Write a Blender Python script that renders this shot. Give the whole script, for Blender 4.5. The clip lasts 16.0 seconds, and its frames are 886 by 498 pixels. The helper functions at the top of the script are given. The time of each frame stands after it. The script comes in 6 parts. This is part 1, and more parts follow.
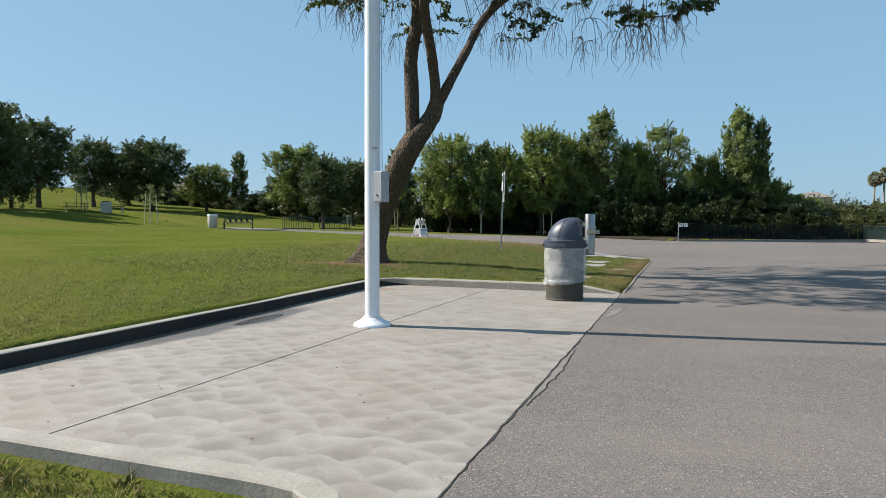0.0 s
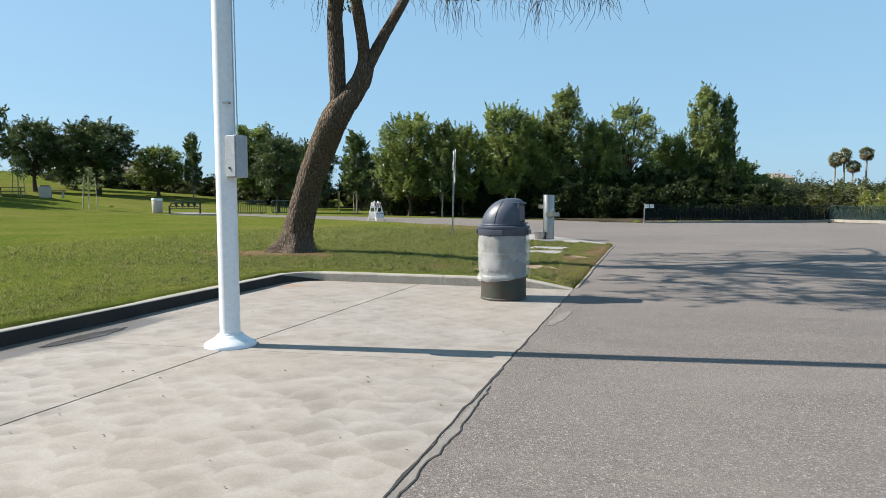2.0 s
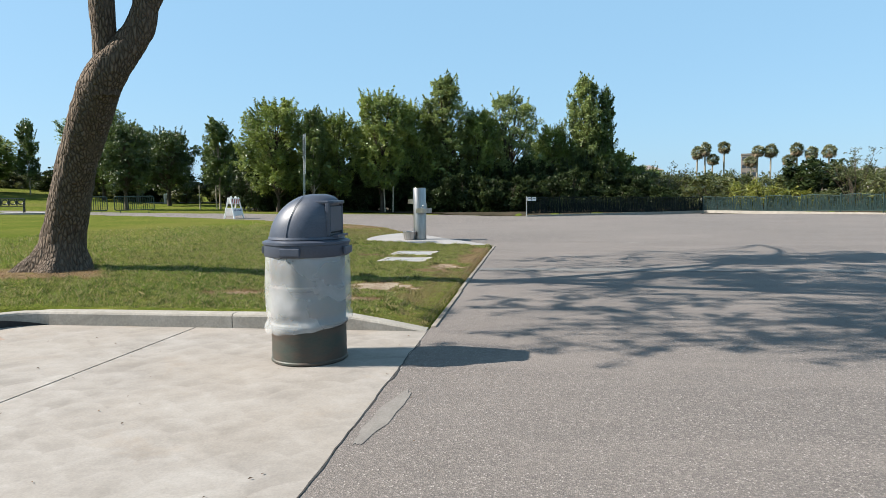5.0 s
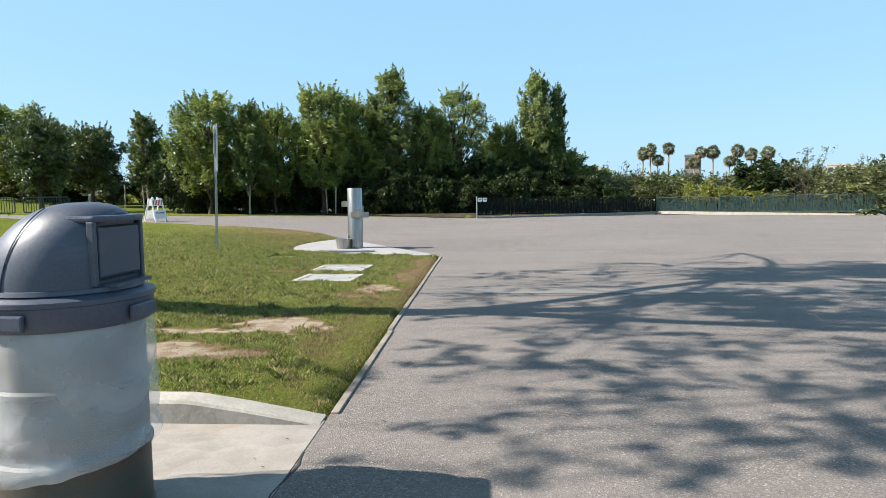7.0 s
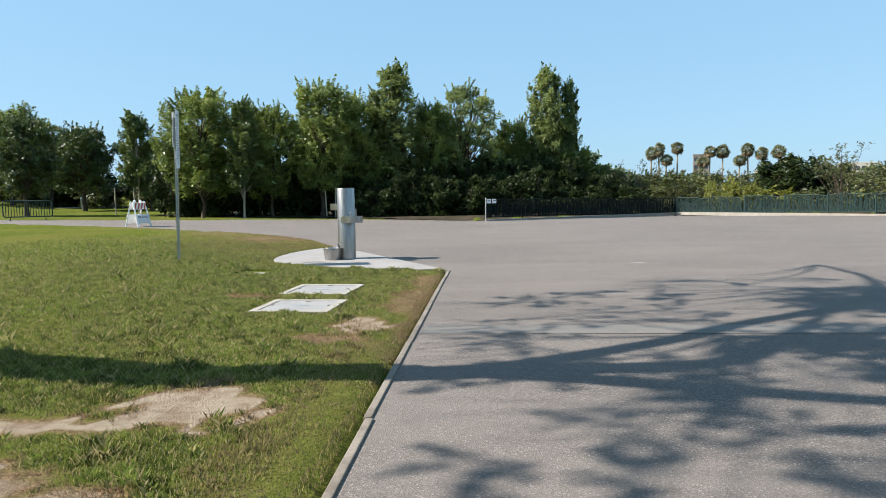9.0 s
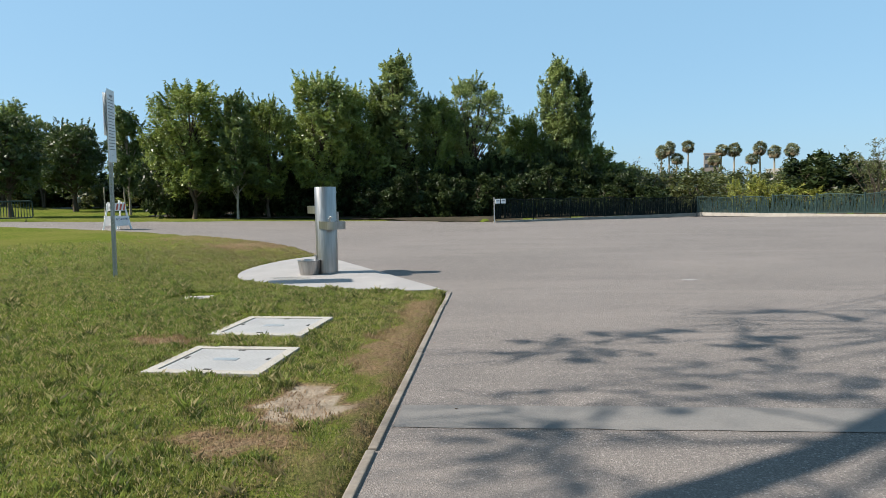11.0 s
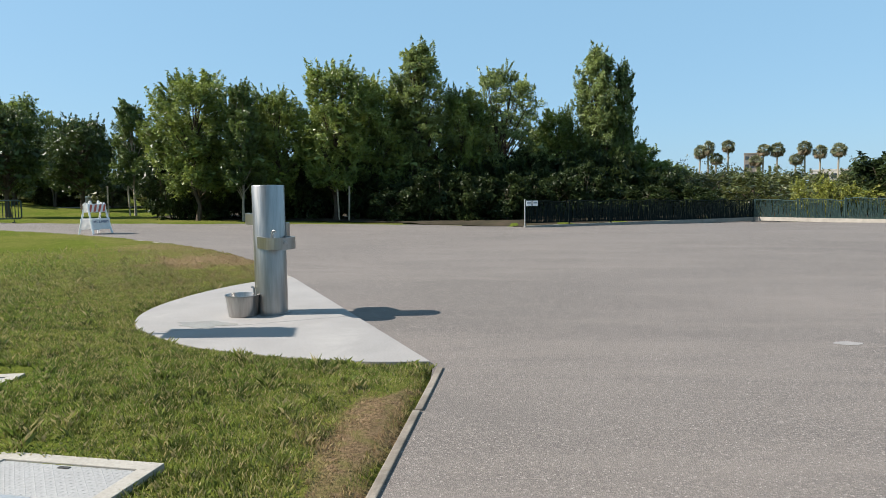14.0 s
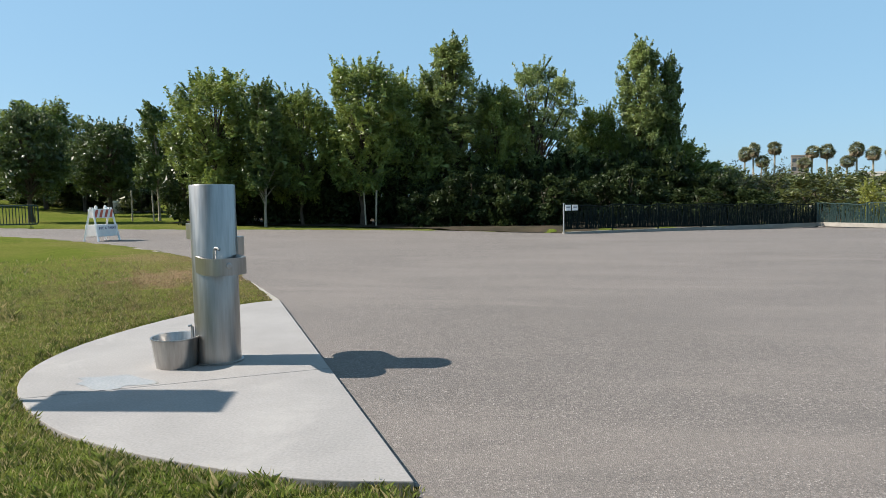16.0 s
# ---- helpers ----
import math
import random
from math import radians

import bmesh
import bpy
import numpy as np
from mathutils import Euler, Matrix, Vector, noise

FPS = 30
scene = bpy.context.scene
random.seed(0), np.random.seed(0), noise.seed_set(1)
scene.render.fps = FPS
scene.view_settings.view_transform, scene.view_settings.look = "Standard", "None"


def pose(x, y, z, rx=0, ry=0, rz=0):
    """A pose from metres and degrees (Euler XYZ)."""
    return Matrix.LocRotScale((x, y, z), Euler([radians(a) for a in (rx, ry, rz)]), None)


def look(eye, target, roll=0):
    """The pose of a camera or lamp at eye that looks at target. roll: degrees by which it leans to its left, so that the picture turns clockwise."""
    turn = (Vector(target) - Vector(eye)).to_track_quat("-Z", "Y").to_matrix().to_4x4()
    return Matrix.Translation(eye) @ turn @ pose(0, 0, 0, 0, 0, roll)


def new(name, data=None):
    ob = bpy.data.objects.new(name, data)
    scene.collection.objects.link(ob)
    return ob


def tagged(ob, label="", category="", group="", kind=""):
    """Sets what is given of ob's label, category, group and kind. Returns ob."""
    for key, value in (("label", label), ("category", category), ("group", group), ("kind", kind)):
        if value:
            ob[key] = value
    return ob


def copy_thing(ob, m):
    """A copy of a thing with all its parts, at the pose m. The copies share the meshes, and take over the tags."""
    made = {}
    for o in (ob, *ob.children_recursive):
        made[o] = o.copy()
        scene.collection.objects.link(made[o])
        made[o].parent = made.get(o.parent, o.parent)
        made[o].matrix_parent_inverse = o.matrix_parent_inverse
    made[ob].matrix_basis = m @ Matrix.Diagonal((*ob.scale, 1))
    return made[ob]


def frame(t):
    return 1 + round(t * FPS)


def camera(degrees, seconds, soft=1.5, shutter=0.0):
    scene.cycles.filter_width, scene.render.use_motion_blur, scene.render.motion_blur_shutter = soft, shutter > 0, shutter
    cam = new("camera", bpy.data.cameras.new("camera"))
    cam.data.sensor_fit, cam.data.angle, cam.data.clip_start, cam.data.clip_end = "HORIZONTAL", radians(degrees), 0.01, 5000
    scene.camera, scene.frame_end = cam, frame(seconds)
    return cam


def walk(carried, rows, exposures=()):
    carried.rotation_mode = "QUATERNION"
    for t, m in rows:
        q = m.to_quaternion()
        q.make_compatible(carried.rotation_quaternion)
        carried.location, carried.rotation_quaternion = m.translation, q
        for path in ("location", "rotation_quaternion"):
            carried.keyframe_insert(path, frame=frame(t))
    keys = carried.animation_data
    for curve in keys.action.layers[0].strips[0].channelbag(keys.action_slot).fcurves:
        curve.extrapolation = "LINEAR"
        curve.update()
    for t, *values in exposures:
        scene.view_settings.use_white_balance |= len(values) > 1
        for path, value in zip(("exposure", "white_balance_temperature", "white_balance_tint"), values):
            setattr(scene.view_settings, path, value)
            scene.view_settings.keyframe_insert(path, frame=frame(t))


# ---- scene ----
cam = camera(68.1, 16.0, 0.8)
PATH = [
    (0, (0.095, 0.079, 1.278), (-0.601, 1.952, 1.188), 0.2),
    (0.5, (0.062, 0.551, 1.28), (-0.635, 2.424, 1.182), -0.0),
    (1, (0.126, 1.089, 1.287), (-0.508, 2.984, 1.187), -0.1),
    (1.5, (0.148, 1.65, 1.24), (-0.489, 3.543, 1.133), -0.1),
    (2, (0.127, 2.234, 1.262), (-0.482, 4.134, 1.12), -0.2),
    (2.5, (0.112, 2.829, 1.289), (-0.473, 4.735, 1.125), -0.4),
    (3, (0.027, 3.408, 1.305), (-0.561, 5.313, 1.14), -0.3),
    (3.5, (-0.002, 3.96, 1.292), (-0.567, 5.872, 1.127), -0.5),
    (4, (0.01, 4.512, 1.272), (-0.552, 6.425, 1.11), -0.5),
    (4.5, (0.059, 5.084, 1.281), (-0.319, 7.042, 1.117), -0.4),
    (6.8, (0.007, 7.786, 1.336), (-0.146, 9.773, 1.169), -0.8),
    (7, (-0.006, 8.062, 1.329), (-0.132, 10.051, 1.162), -0.7),
    (7.5, (-0.059, 8.722, 1.319), (-0.19, 10.711, 1.153), -1.0),
    (8, (-0.108, 9.384, 1.335), (-0.242, 11.373, 1.17), -0.9),
    (8.5, (-0.12, 10.019, 1.338), (-0.26, 12.007, 1.172), -0.9),
    (9, (-0.203, 10.622, 1.305), (-0.347, 12.61, 1.143), -1.0),
    (9.5, (-0.246, 11.296, 1.297), (-0.393, 13.284, 1.134), -1.1),
    (11.8, (-0.307, 14.12, 1.327), (-0.518, 16.103, 1.165), -1.0),
    (12, (-0.323, 14.395, 1.328), (-0.557, 16.375, 1.17), -1.2),
    (12.5, (-0.317, 14.995, 1.348), (-0.566, 16.973, 1.19), -1.0),
    (13, (-0.304, 15.61, 1.353), (-0.558, 17.588, 1.192), -0.9),
    (13.5, (-0.279, 16.257, 1.333), (-0.536, 18.234, 1.174), -1.0),
    (14, (-0.233, 16.892, 1.346), (-0.494, 18.868, 1.185), -0.8),
    (14.5, (-0.184, 17.518, 1.385), (-0.451, 19.494, 1.224), -0.9),
    (15, (-0.177, 18.167, 1.38), (-0.448, 20.142, 1.218), -0.9),
    (15.5, (-0.218, 18.645, 1.373), (-0.512, 20.617, 1.218), -1.0),
    (16, (-0.32, 19.092, 1.336), (-0.69, 21.052, 1.189), -0.9),
]
walk(cam, [(t, look(eye, target, roll)) for t, eye, target, roll in PATH], [(0, 0.65), (0.5, 0.62), (1.0, 0.70), (2.0, 0.88), (3.5, 0.95), (4.5, 0.98), (7.0, 1.2), (8.0, 1.2), (9.0, 1.03), (12.5, 0.9), (16, 0.86)])

# ---- light ----
SUN_EL, SUN_AZ = 40.2, 261.2
world = bpy.data.worlds.new("world")
scene.world = world
world.use_nodes = True
wn = world.node_tree
sky = wn.nodes.new("ShaderNodeTexSky")
sky.sky_type = 'NISHITA'
sky.sun_disc = False
sky.sun_elevation, sky.sun_rotation = radians(SUN_EL), radians(SUN_AZ)
sky.air_density, sky.dust_density, sky.ozone_density = 1.0, 0.8, 2.0
even = wn.nodes.new("ShaderNodeMix")
even.data_type = 'RGBA'
even.inputs[0].default_value = 0.76
even.inputs[7].default_value = (1.92, 3.56, 5.10, 1)
wn.links.new(sky.outputs[0], even.inputs[6])
wn.links.new(even.outputs[2], wn.nodes["Background"].inputs[0])
wn.nodes["Background"].inputs[1].default_value = 0.090
sun = new("sun", bpy.data.lights.new("sun", 'SUN'))
sun.data.energy, sun.data.angle, sun.data.color = 5.6, radians(0.53), (1.0, 0.93, 0.845)
toward = Vector((-0.9882 * math.cos(radians(SUN_EL)), -0.153 * math.cos(radians(SUN_EL)), math.sin(radians(SUN_EL))))
sun.matrix_world = look(toward * 60, (0, 0, 0))


# ---- materials ----
def node(nt, kind, **sockets):
    n = nt.nodes.new(kind)
    for k, v in sockets.items():
        if k in ("op", "blend", "feature", "attr"):
            continue
        n.inputs[k.replace("_", " ")].default_value = v
    return n


def ramp(nt, fac, stops):
    r = nt.nodes.new("ShaderNodeValToRGB")
    els = r.color_ramp.elements
    while len(els) < len(stops):
        els.new(0.5)
    for e, (p, c) in zip(els, stops):
        e.position = p
        e.color = (*c, 1) if len(c) == 3 else c
    nt.links.new(fac, r.inputs[0])
    return r.outputs[0]


def mix(nt, fac, a, b, blend='MIX'):
    m = nt.nodes.new("ShaderNodeMix")
    m.data_type, m.blend_type = 'RGBA', blend
    for sock, v in ((m.inputs[0], fac), (m.inputs[6], a), (m.inputs[7], b)):
        if isinstance(v, (int, float)):
            sock.default_value = v
        elif isinstance(v, tuple):
            sock.default_value = (*v, 1)
        else:
            nt.links.new(v, sock)
    return m.outputs[2]


def calc(nt, op, a, b=0.0, clamp=False):
    m = nt.nodes.new("ShaderNodeMath")
    m.operation, m.use_clamp = op, clamp
    for sock, v in ((m.inputs[0], a), (m.inputs[1], b)):
        if isinstance(v, (int, float)):
            sock.default_value = v
        else:
            nt.links.new(v, sock)
    return m.outputs[0]


def noise_tex(nt, co, scale, detail=4.0, rough=0.55, distort=0.0):
    n = nt.nodes.new("ShaderNodeTexNoise")
    n.inputs["Scale"].default_value, n.inputs["Detail"].default_value = scale, detail
    n.inputs["Roughness"].default_value, n.inputs["Distortion"].default_value = rough, distort
    nt.links.new(co, n.inputs["Vector"])
    return n.outputs["Fac"]


def voronoi(nt, co, scale, feature='F1', out="Distance", rnd=1.0):
    n = nt.nodes.new("ShaderNodeTexVoronoi")
    n.feature = feature
    n.inputs["Scale"].default_value, n.inputs["Randomness"].default_value = scale, rnd
    nt.links.new(co, n.inputs["Vector"])
    return n.outputs[out]


def begin(name, world_space=False):
    m = bpy.data.materials.new(name)
    m.use_nodes = True
    nt = m.node_tree
    p = nt.nodes["Principled BSDF"]
    if world_space:
        co = nt.nodes.new("ShaderNodeNewGeometry").outputs["Position"]
    else:
        co = nt.nodes.new("ShaderNodeTexCoord").outputs["Object"]
    return m, nt, p, co


def bump(nt, p, height, strength, distance=0.01):
    b = nt.nodes.new("ShaderNodeBump")
    b.inputs["Strength"].default_value, b.inputs["Distance"].default_value = strength, distance
    nt.links.new(height, b.inputs["Height"])
    nt.links.new(b.outputs[0], p.inputs["Normal"])


def surf(name, c1, c2, scale=8.0, rough=0.6, metal=0.0, bumpy=0.15, fine=60.0, stain=None, spec=0.5, world_space=False, vary=0.0, stretch=None):
    """Two-tone surface: broad blotches, fine grain, stains and relief."""
    m, nt, p, co = begin(name, world_space)
    if stretch:
        mp = nt.nodes.new("ShaderNodeMapping")
        mp.inputs["Scale"].default_value = stretch
        nt.links.new(co, mp.inputs[0])
        co = mp.outputs[0]
    big, small = noise_tex(nt, co, scale), noise_tex(nt, co, fine, 3.0)
    col = mix(nt, ramp(nt, big, [(0.35, (0, 0, 0)), (0.65, (1, 1, 1))]), c1, c2)
    col = mix(nt, 0.35, col, ramp(nt, small, [(0.3, (0.35, 0.35, 0.35)), (0.7, (0.75, 0.75, 0.75))]), 'OVERLAY')
    if stain:
        col = mix(nt, ramp(nt, noise_tex(nt, co, scale * 0.6, 6.0, 0.7, 0.6), [(0.55, (0, 0, 0)), (0.72, (0.8, 0.8, 0.8))]), col, stain)
    if vary:
        r = nt.nodes.new("ShaderNodeObjectInfo").outputs["Random"]
        col = mix(nt, calc(nt, 'MULTIPLY', r, vary), col, (c2[0] * 0.5, c2[1] * 0.5, c2[2] * 0.5))
    nt.links.new(col, p.inputs["Base Color"])
    p.inputs["Metallic"].default_value = metal
    p.inputs["Specular IOR Level"].default_value = spec
    rr = nt.nodes.new("ShaderNodeMapRange")
    rr.inputs[3].default_value, rr.inputs[4].default_value = rough - 0.1, min(1.0, rough + 0.1)
    nt.links.new(small, rr.inputs[0])
    nt.links.new(rr.outputs[0], p.inputs["Roughness"])
    if bumpy:
        bump(nt, p, small, bumpy)
    return m


def leafy(name, dark, light, tip, through_light=0.24, gloss=0.38):
    """Leaves: colour varies from leaf to leaf and over the crown; some light passes through."""
    m, nt, p, co = begin(name)
    rnd = nt.nodes.new("ShaderNodeNewGeometry").outputs["Random Per Island"]
    big = noise_tex(nt, co, 0.55, 3.0)
    col = mix(nt, ramp(nt, rnd, [(0.0, (0, 0, 0)), (0.6, (0.32, 0.32, 0.32)), (1.0, (1, 1, 1))]), dark, light)
    col = mix(nt, ramp(nt, big, [(0.4, (0, 0, 0)), (0.68, (0.8, 0.8, 0.8))]), col, tip)
    nt.links.new(col, p.inputs["Base Color"])
    p.inputs["Roughness"].default_value = 0.42
    p.inputs["Specular IOR Level"].default_value = gloss
    tr = nt.nodes.new("ShaderNodeBsdfTranslucent")
    nt.links.new(mix(nt, 0.5, col, tip), tr.inputs[0])
    ms = nt.nodes.new("ShaderNodeMixShader")
    ms.inputs[0].default_value = through_light
    nt.links.new(p.outputs[0], ms.inputs[1])
    nt.links.new(tr.outputs[0], ms.inputs[2])
    nt.links.new(ms.outputs[0], nt.nodes["Material Output"].inputs[0])
    return m


def asphalt_material():
    m, nt, p, co = begin("asphalt", True)
    stones = voronoi(nt, co, 115.0, 'F1', "Color")
    sep = nt.nodes.new("ShaderNodeSeparateColor")
    nt.links.new(stones, sep.inputs[0])
    dist = voronoi(nt, co, 115.0)
    col = ramp(nt, sep.outputs[0], [(0.0, (0.070, 0.061, 0.055)), (0.55, (0.138, 0.120, 0.108)), (0.92, (0.196, 0.171, 0.154)), (1.0, (0.33, 0.297, 0.272))])
    col = mix(nt, ramp(nt, dist, [(0.4, (0, 0, 0)), (0.85, (0.5, 0.5, 0.5))]), col, (0.070, 0.063, 0.057))
    wide = noise_tex(nt, co, 0.22, 5.0, 0.6, 0.4)
    col = mix(nt, ramp(nt, wide, [(0.36, (0, 0, 0)), (0.70, (0.45, 0.45, 0.45))]), col, (0.176, 0.154, 0.139))
    mid = noise_tex(nt, co, 1.9, 6.0, 0.7)
    col = mix(nt, ramp(nt, mid, [(0.54, (0, 0, 0)), (0.72, (0.45, 0.45, 0.45))]), col, (0.100, 0.090, 0.082))
    # traffic has drawn long worn and dusty bands across the lot
    drawn = nt.nodes.new("ShaderNodeMapping")
    drawn.inputs["Rotation"].default_value = (0, 0, 0.5)
    drawn.inputs["Scale"].default_value = (0.22, 1.0, 1.0)
    nt.links.new(co, drawn.inputs[0])
    bands = noise_tex(nt, drawn.outputs[0], 0.9, 5.0, 0.65, 0.8)
    col = mix(nt, ramp(nt, bands, [(0.48, (0, 0, 0)), (0.66, (0.4, 0.4, 0.4))]), col, (0.188, 0.162, 0.144))
    col = mix(nt, ramp(nt, bands, [(0.30, (0.4, 0.4, 0.4)), (0.44, (0, 0, 0))]), col, (0.108, 0.096, 0.088))
    nt.links.new(col, p.inputs["Base Color"])
    p.inputs["Roughness"].default_value = 0.85
    p.inputs["Specular IOR Level"].default_value = 0.3
    bump(nt, p, calc(nt, 'ADD', dist, noise_tex(nt, co, 48.0, 3.0)), 0.45, 0.008)
    return m


def pad_material():
    """Hand-floated concrete: overlapping fans of lighter and greyer cement, dirt in between."""
    m, nt, p, co = begin("floated_concrete", True)
    warp = nt.nodes.new("ShaderNodeTexNoise")
    warp.inputs["Scale"].default_value = 2.2
    nt.links.new(co, warp.inputs["Vector"])
    va = nt.nodes.new("ShaderNodeVectorMath")
    va.operation = 'MULTIPLY_ADD'
    va.inputs[1].default_value = (0.34, 0.34, 0.000)
    nt.links.new(warp.outputs["Color"], va.inputs[0])
    nt.links.new(co, va.inputs[2])

    sx = nt.nodes.new("ShaderNodeSeparateXYZ")
    nt.links.new(va.outputs[0], sx.inputs[0])
    wide, rise, reach = 0.37, 0.19, 0.62

    def soft(v, lo, hi):
        r = nt.nodes.new("ShaderNodeMapRange")
        r.interpolation_type = 'SMOOTHSTEP'
        r.inputs[1].default_value, r.inputs[2].default_value = lo, hi
        nt.links.new(v, r.inputs[0])
        return r.outputs[0]

    # trowel sweeps: rows of arcs, each row lying over the one beyond it
    x, y = sx.outputs[0], sx.outputs[1]
    across = calc(nt, 'DIVIDE', calc(nt, 'ADD', x, calc(nt, 'MULTIPLY', y, 0.22)), wide)
    along = calc(nt, 'DIVIDE', calc(nt, 'SUBTRACT', y, calc(nt, 'MULTIPLY', x, 0.22)), rise)
    first = calc(nt, 'CEIL', calc(nt, 'SUBTRACT', along, reach * wide / rise))
    tone = None
    for k in (2, 1, 0):
        row = calc(nt, 'ADD', first, float(k))
        shift = calc(nt, 'ADD', calc(nt, 'MULTIPLY', row, 0.5), calc(nt, 'MULTIPLY', calc(nt, 'SINE', calc(nt, 'MULTIPLY', row, 12.9)), 0.16))
        moved = calc(nt, 'ADD', across, shift)
        u = calc(nt, 'SUBTRACT', calc(nt, 'FRACT', moved), 0.5)
        dy = calc(nt, 'MULTIPLY', calc(nt, 'SUBTRACT', along, row), rise / wide)
        d = calc(nt, 'SQRT', calc(nt, 'ADD', calc(nt, 'MULTIPLY', u, u), calc(nt, 'MULTIPLY', dy, dy)))
        ident = nt.nodes.new("ShaderNodeCombineXYZ")
        nt.links.new(calc(nt, 'FLOOR', moved), ident.inputs[0])
        nt.links.new(row, ident.inputs[1])
        wn_ = nt.nodes.new("ShaderNodeTexWhiteNoise")
        wn_.noise_dimensions = '2D'
        nt.links.new(ident.outputs[0], wn_.inputs[0])
        val = calc(nt, 'ADD', calc(nt, 'MULTIPLY', soft(d, 0.12, reach), 0.62), calc(nt, 'MULTIPLY', wn_.outputs["Value"], 0.38))
        inside = soft(d, reach + 0.015, reach - 0.05)
        if tone is None:
            tone = val
        else:
            mm = nt.nodes.new("ShaderNodeMix")
            nt.links.new(inside, mm.inputs[0])
            nt.links.new(tone, mm.inputs[2])
            nt.links.new(val, mm.inputs[3])
            tone = mm.outputs[0]
    amount = calc(nt, 'ADD', 0.5, calc(nt, 'MULTIPLY', soft(calc(nt, 'ADD', y, calc(nt, 'MULTIPLY', noise_tex(nt, co, 0.8, 3.0), 3.0)), 9.6, 6.4), 0.6))
    tone = calc(nt, 'ADD', 0.5, calc(nt, 'MULTIPLY', calc(nt, 'SUBTRACT', tone, 0.5), amount))
    cloud = noise_tex(nt, co, 2.4, 5.0, 0.6, 0.5)
    fan = calc(nt, 'ADD', calc(nt, 'MULTIPLY', tone, 0.55), calc(nt, 'SUBTRACT', calc(nt, 'MULTIPLY', cloud, 1.35), 0.38))
    fine = noise_tex(nt, co, 70.0, 4.0)
    grain = noise_tex(nt, co, 16.0, 5.0, 0.7)
    broad = noise_tex(nt, co, 0.55, 4.0)
    col = ramp(nt, fan, [(0.18, (0.158, 0.140, 0.121)), (0.55, (0.220, 0.199, 0.176)), (0.95, (0.280, 0.259, 0.234))])
    col = mix(nt, ramp(nt, broad, [(0.42, (0, 0, 0)), (0.7, (0.55, 0.55, 0.55))]), col, (0.244, 0.210, 0.172))
    col = mix(nt, ramp(nt, noise_tex(nt, co, 1.3, 5.0, 0.65, 0.6), [(0.58, (0, 0, 0)), (0.75, (0.5, 0.5, 0.5))]), col, (0.205, 0.160, 0.118))
    col = mix(nt, 0.22, col, ramp(nt, fine, [(0.3, (0.3, 0.3, 0.3)), (0.7, (0.7, 0.7, 0.7))]), 'OVERLAY')
    col = mix(nt, 0.2, col, ramp(nt, grain, [(0.3, (0.3, 0.3, 0.3)), (0.7, (0.7, 0.7, 0.7))]), 'OVERLAY')
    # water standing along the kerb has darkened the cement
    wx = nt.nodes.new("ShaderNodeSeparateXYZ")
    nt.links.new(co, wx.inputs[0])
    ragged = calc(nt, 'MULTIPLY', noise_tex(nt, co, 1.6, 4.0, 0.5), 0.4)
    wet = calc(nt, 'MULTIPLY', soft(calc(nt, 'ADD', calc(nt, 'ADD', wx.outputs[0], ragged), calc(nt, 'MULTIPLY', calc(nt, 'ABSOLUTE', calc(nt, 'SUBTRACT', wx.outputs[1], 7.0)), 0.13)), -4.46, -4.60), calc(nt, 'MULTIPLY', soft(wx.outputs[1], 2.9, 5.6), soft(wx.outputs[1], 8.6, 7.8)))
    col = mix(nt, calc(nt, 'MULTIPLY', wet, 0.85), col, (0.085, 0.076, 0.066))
    nt.links.new(col, p.inputs["Base Color"])
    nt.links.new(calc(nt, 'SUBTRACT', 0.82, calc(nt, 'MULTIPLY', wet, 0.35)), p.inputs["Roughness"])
    bump(nt, p, calc(nt, 'ADD', fine, calc(nt, 'MULTIPLY', tone, 0.5)), 0.15, 0.004)
    return m


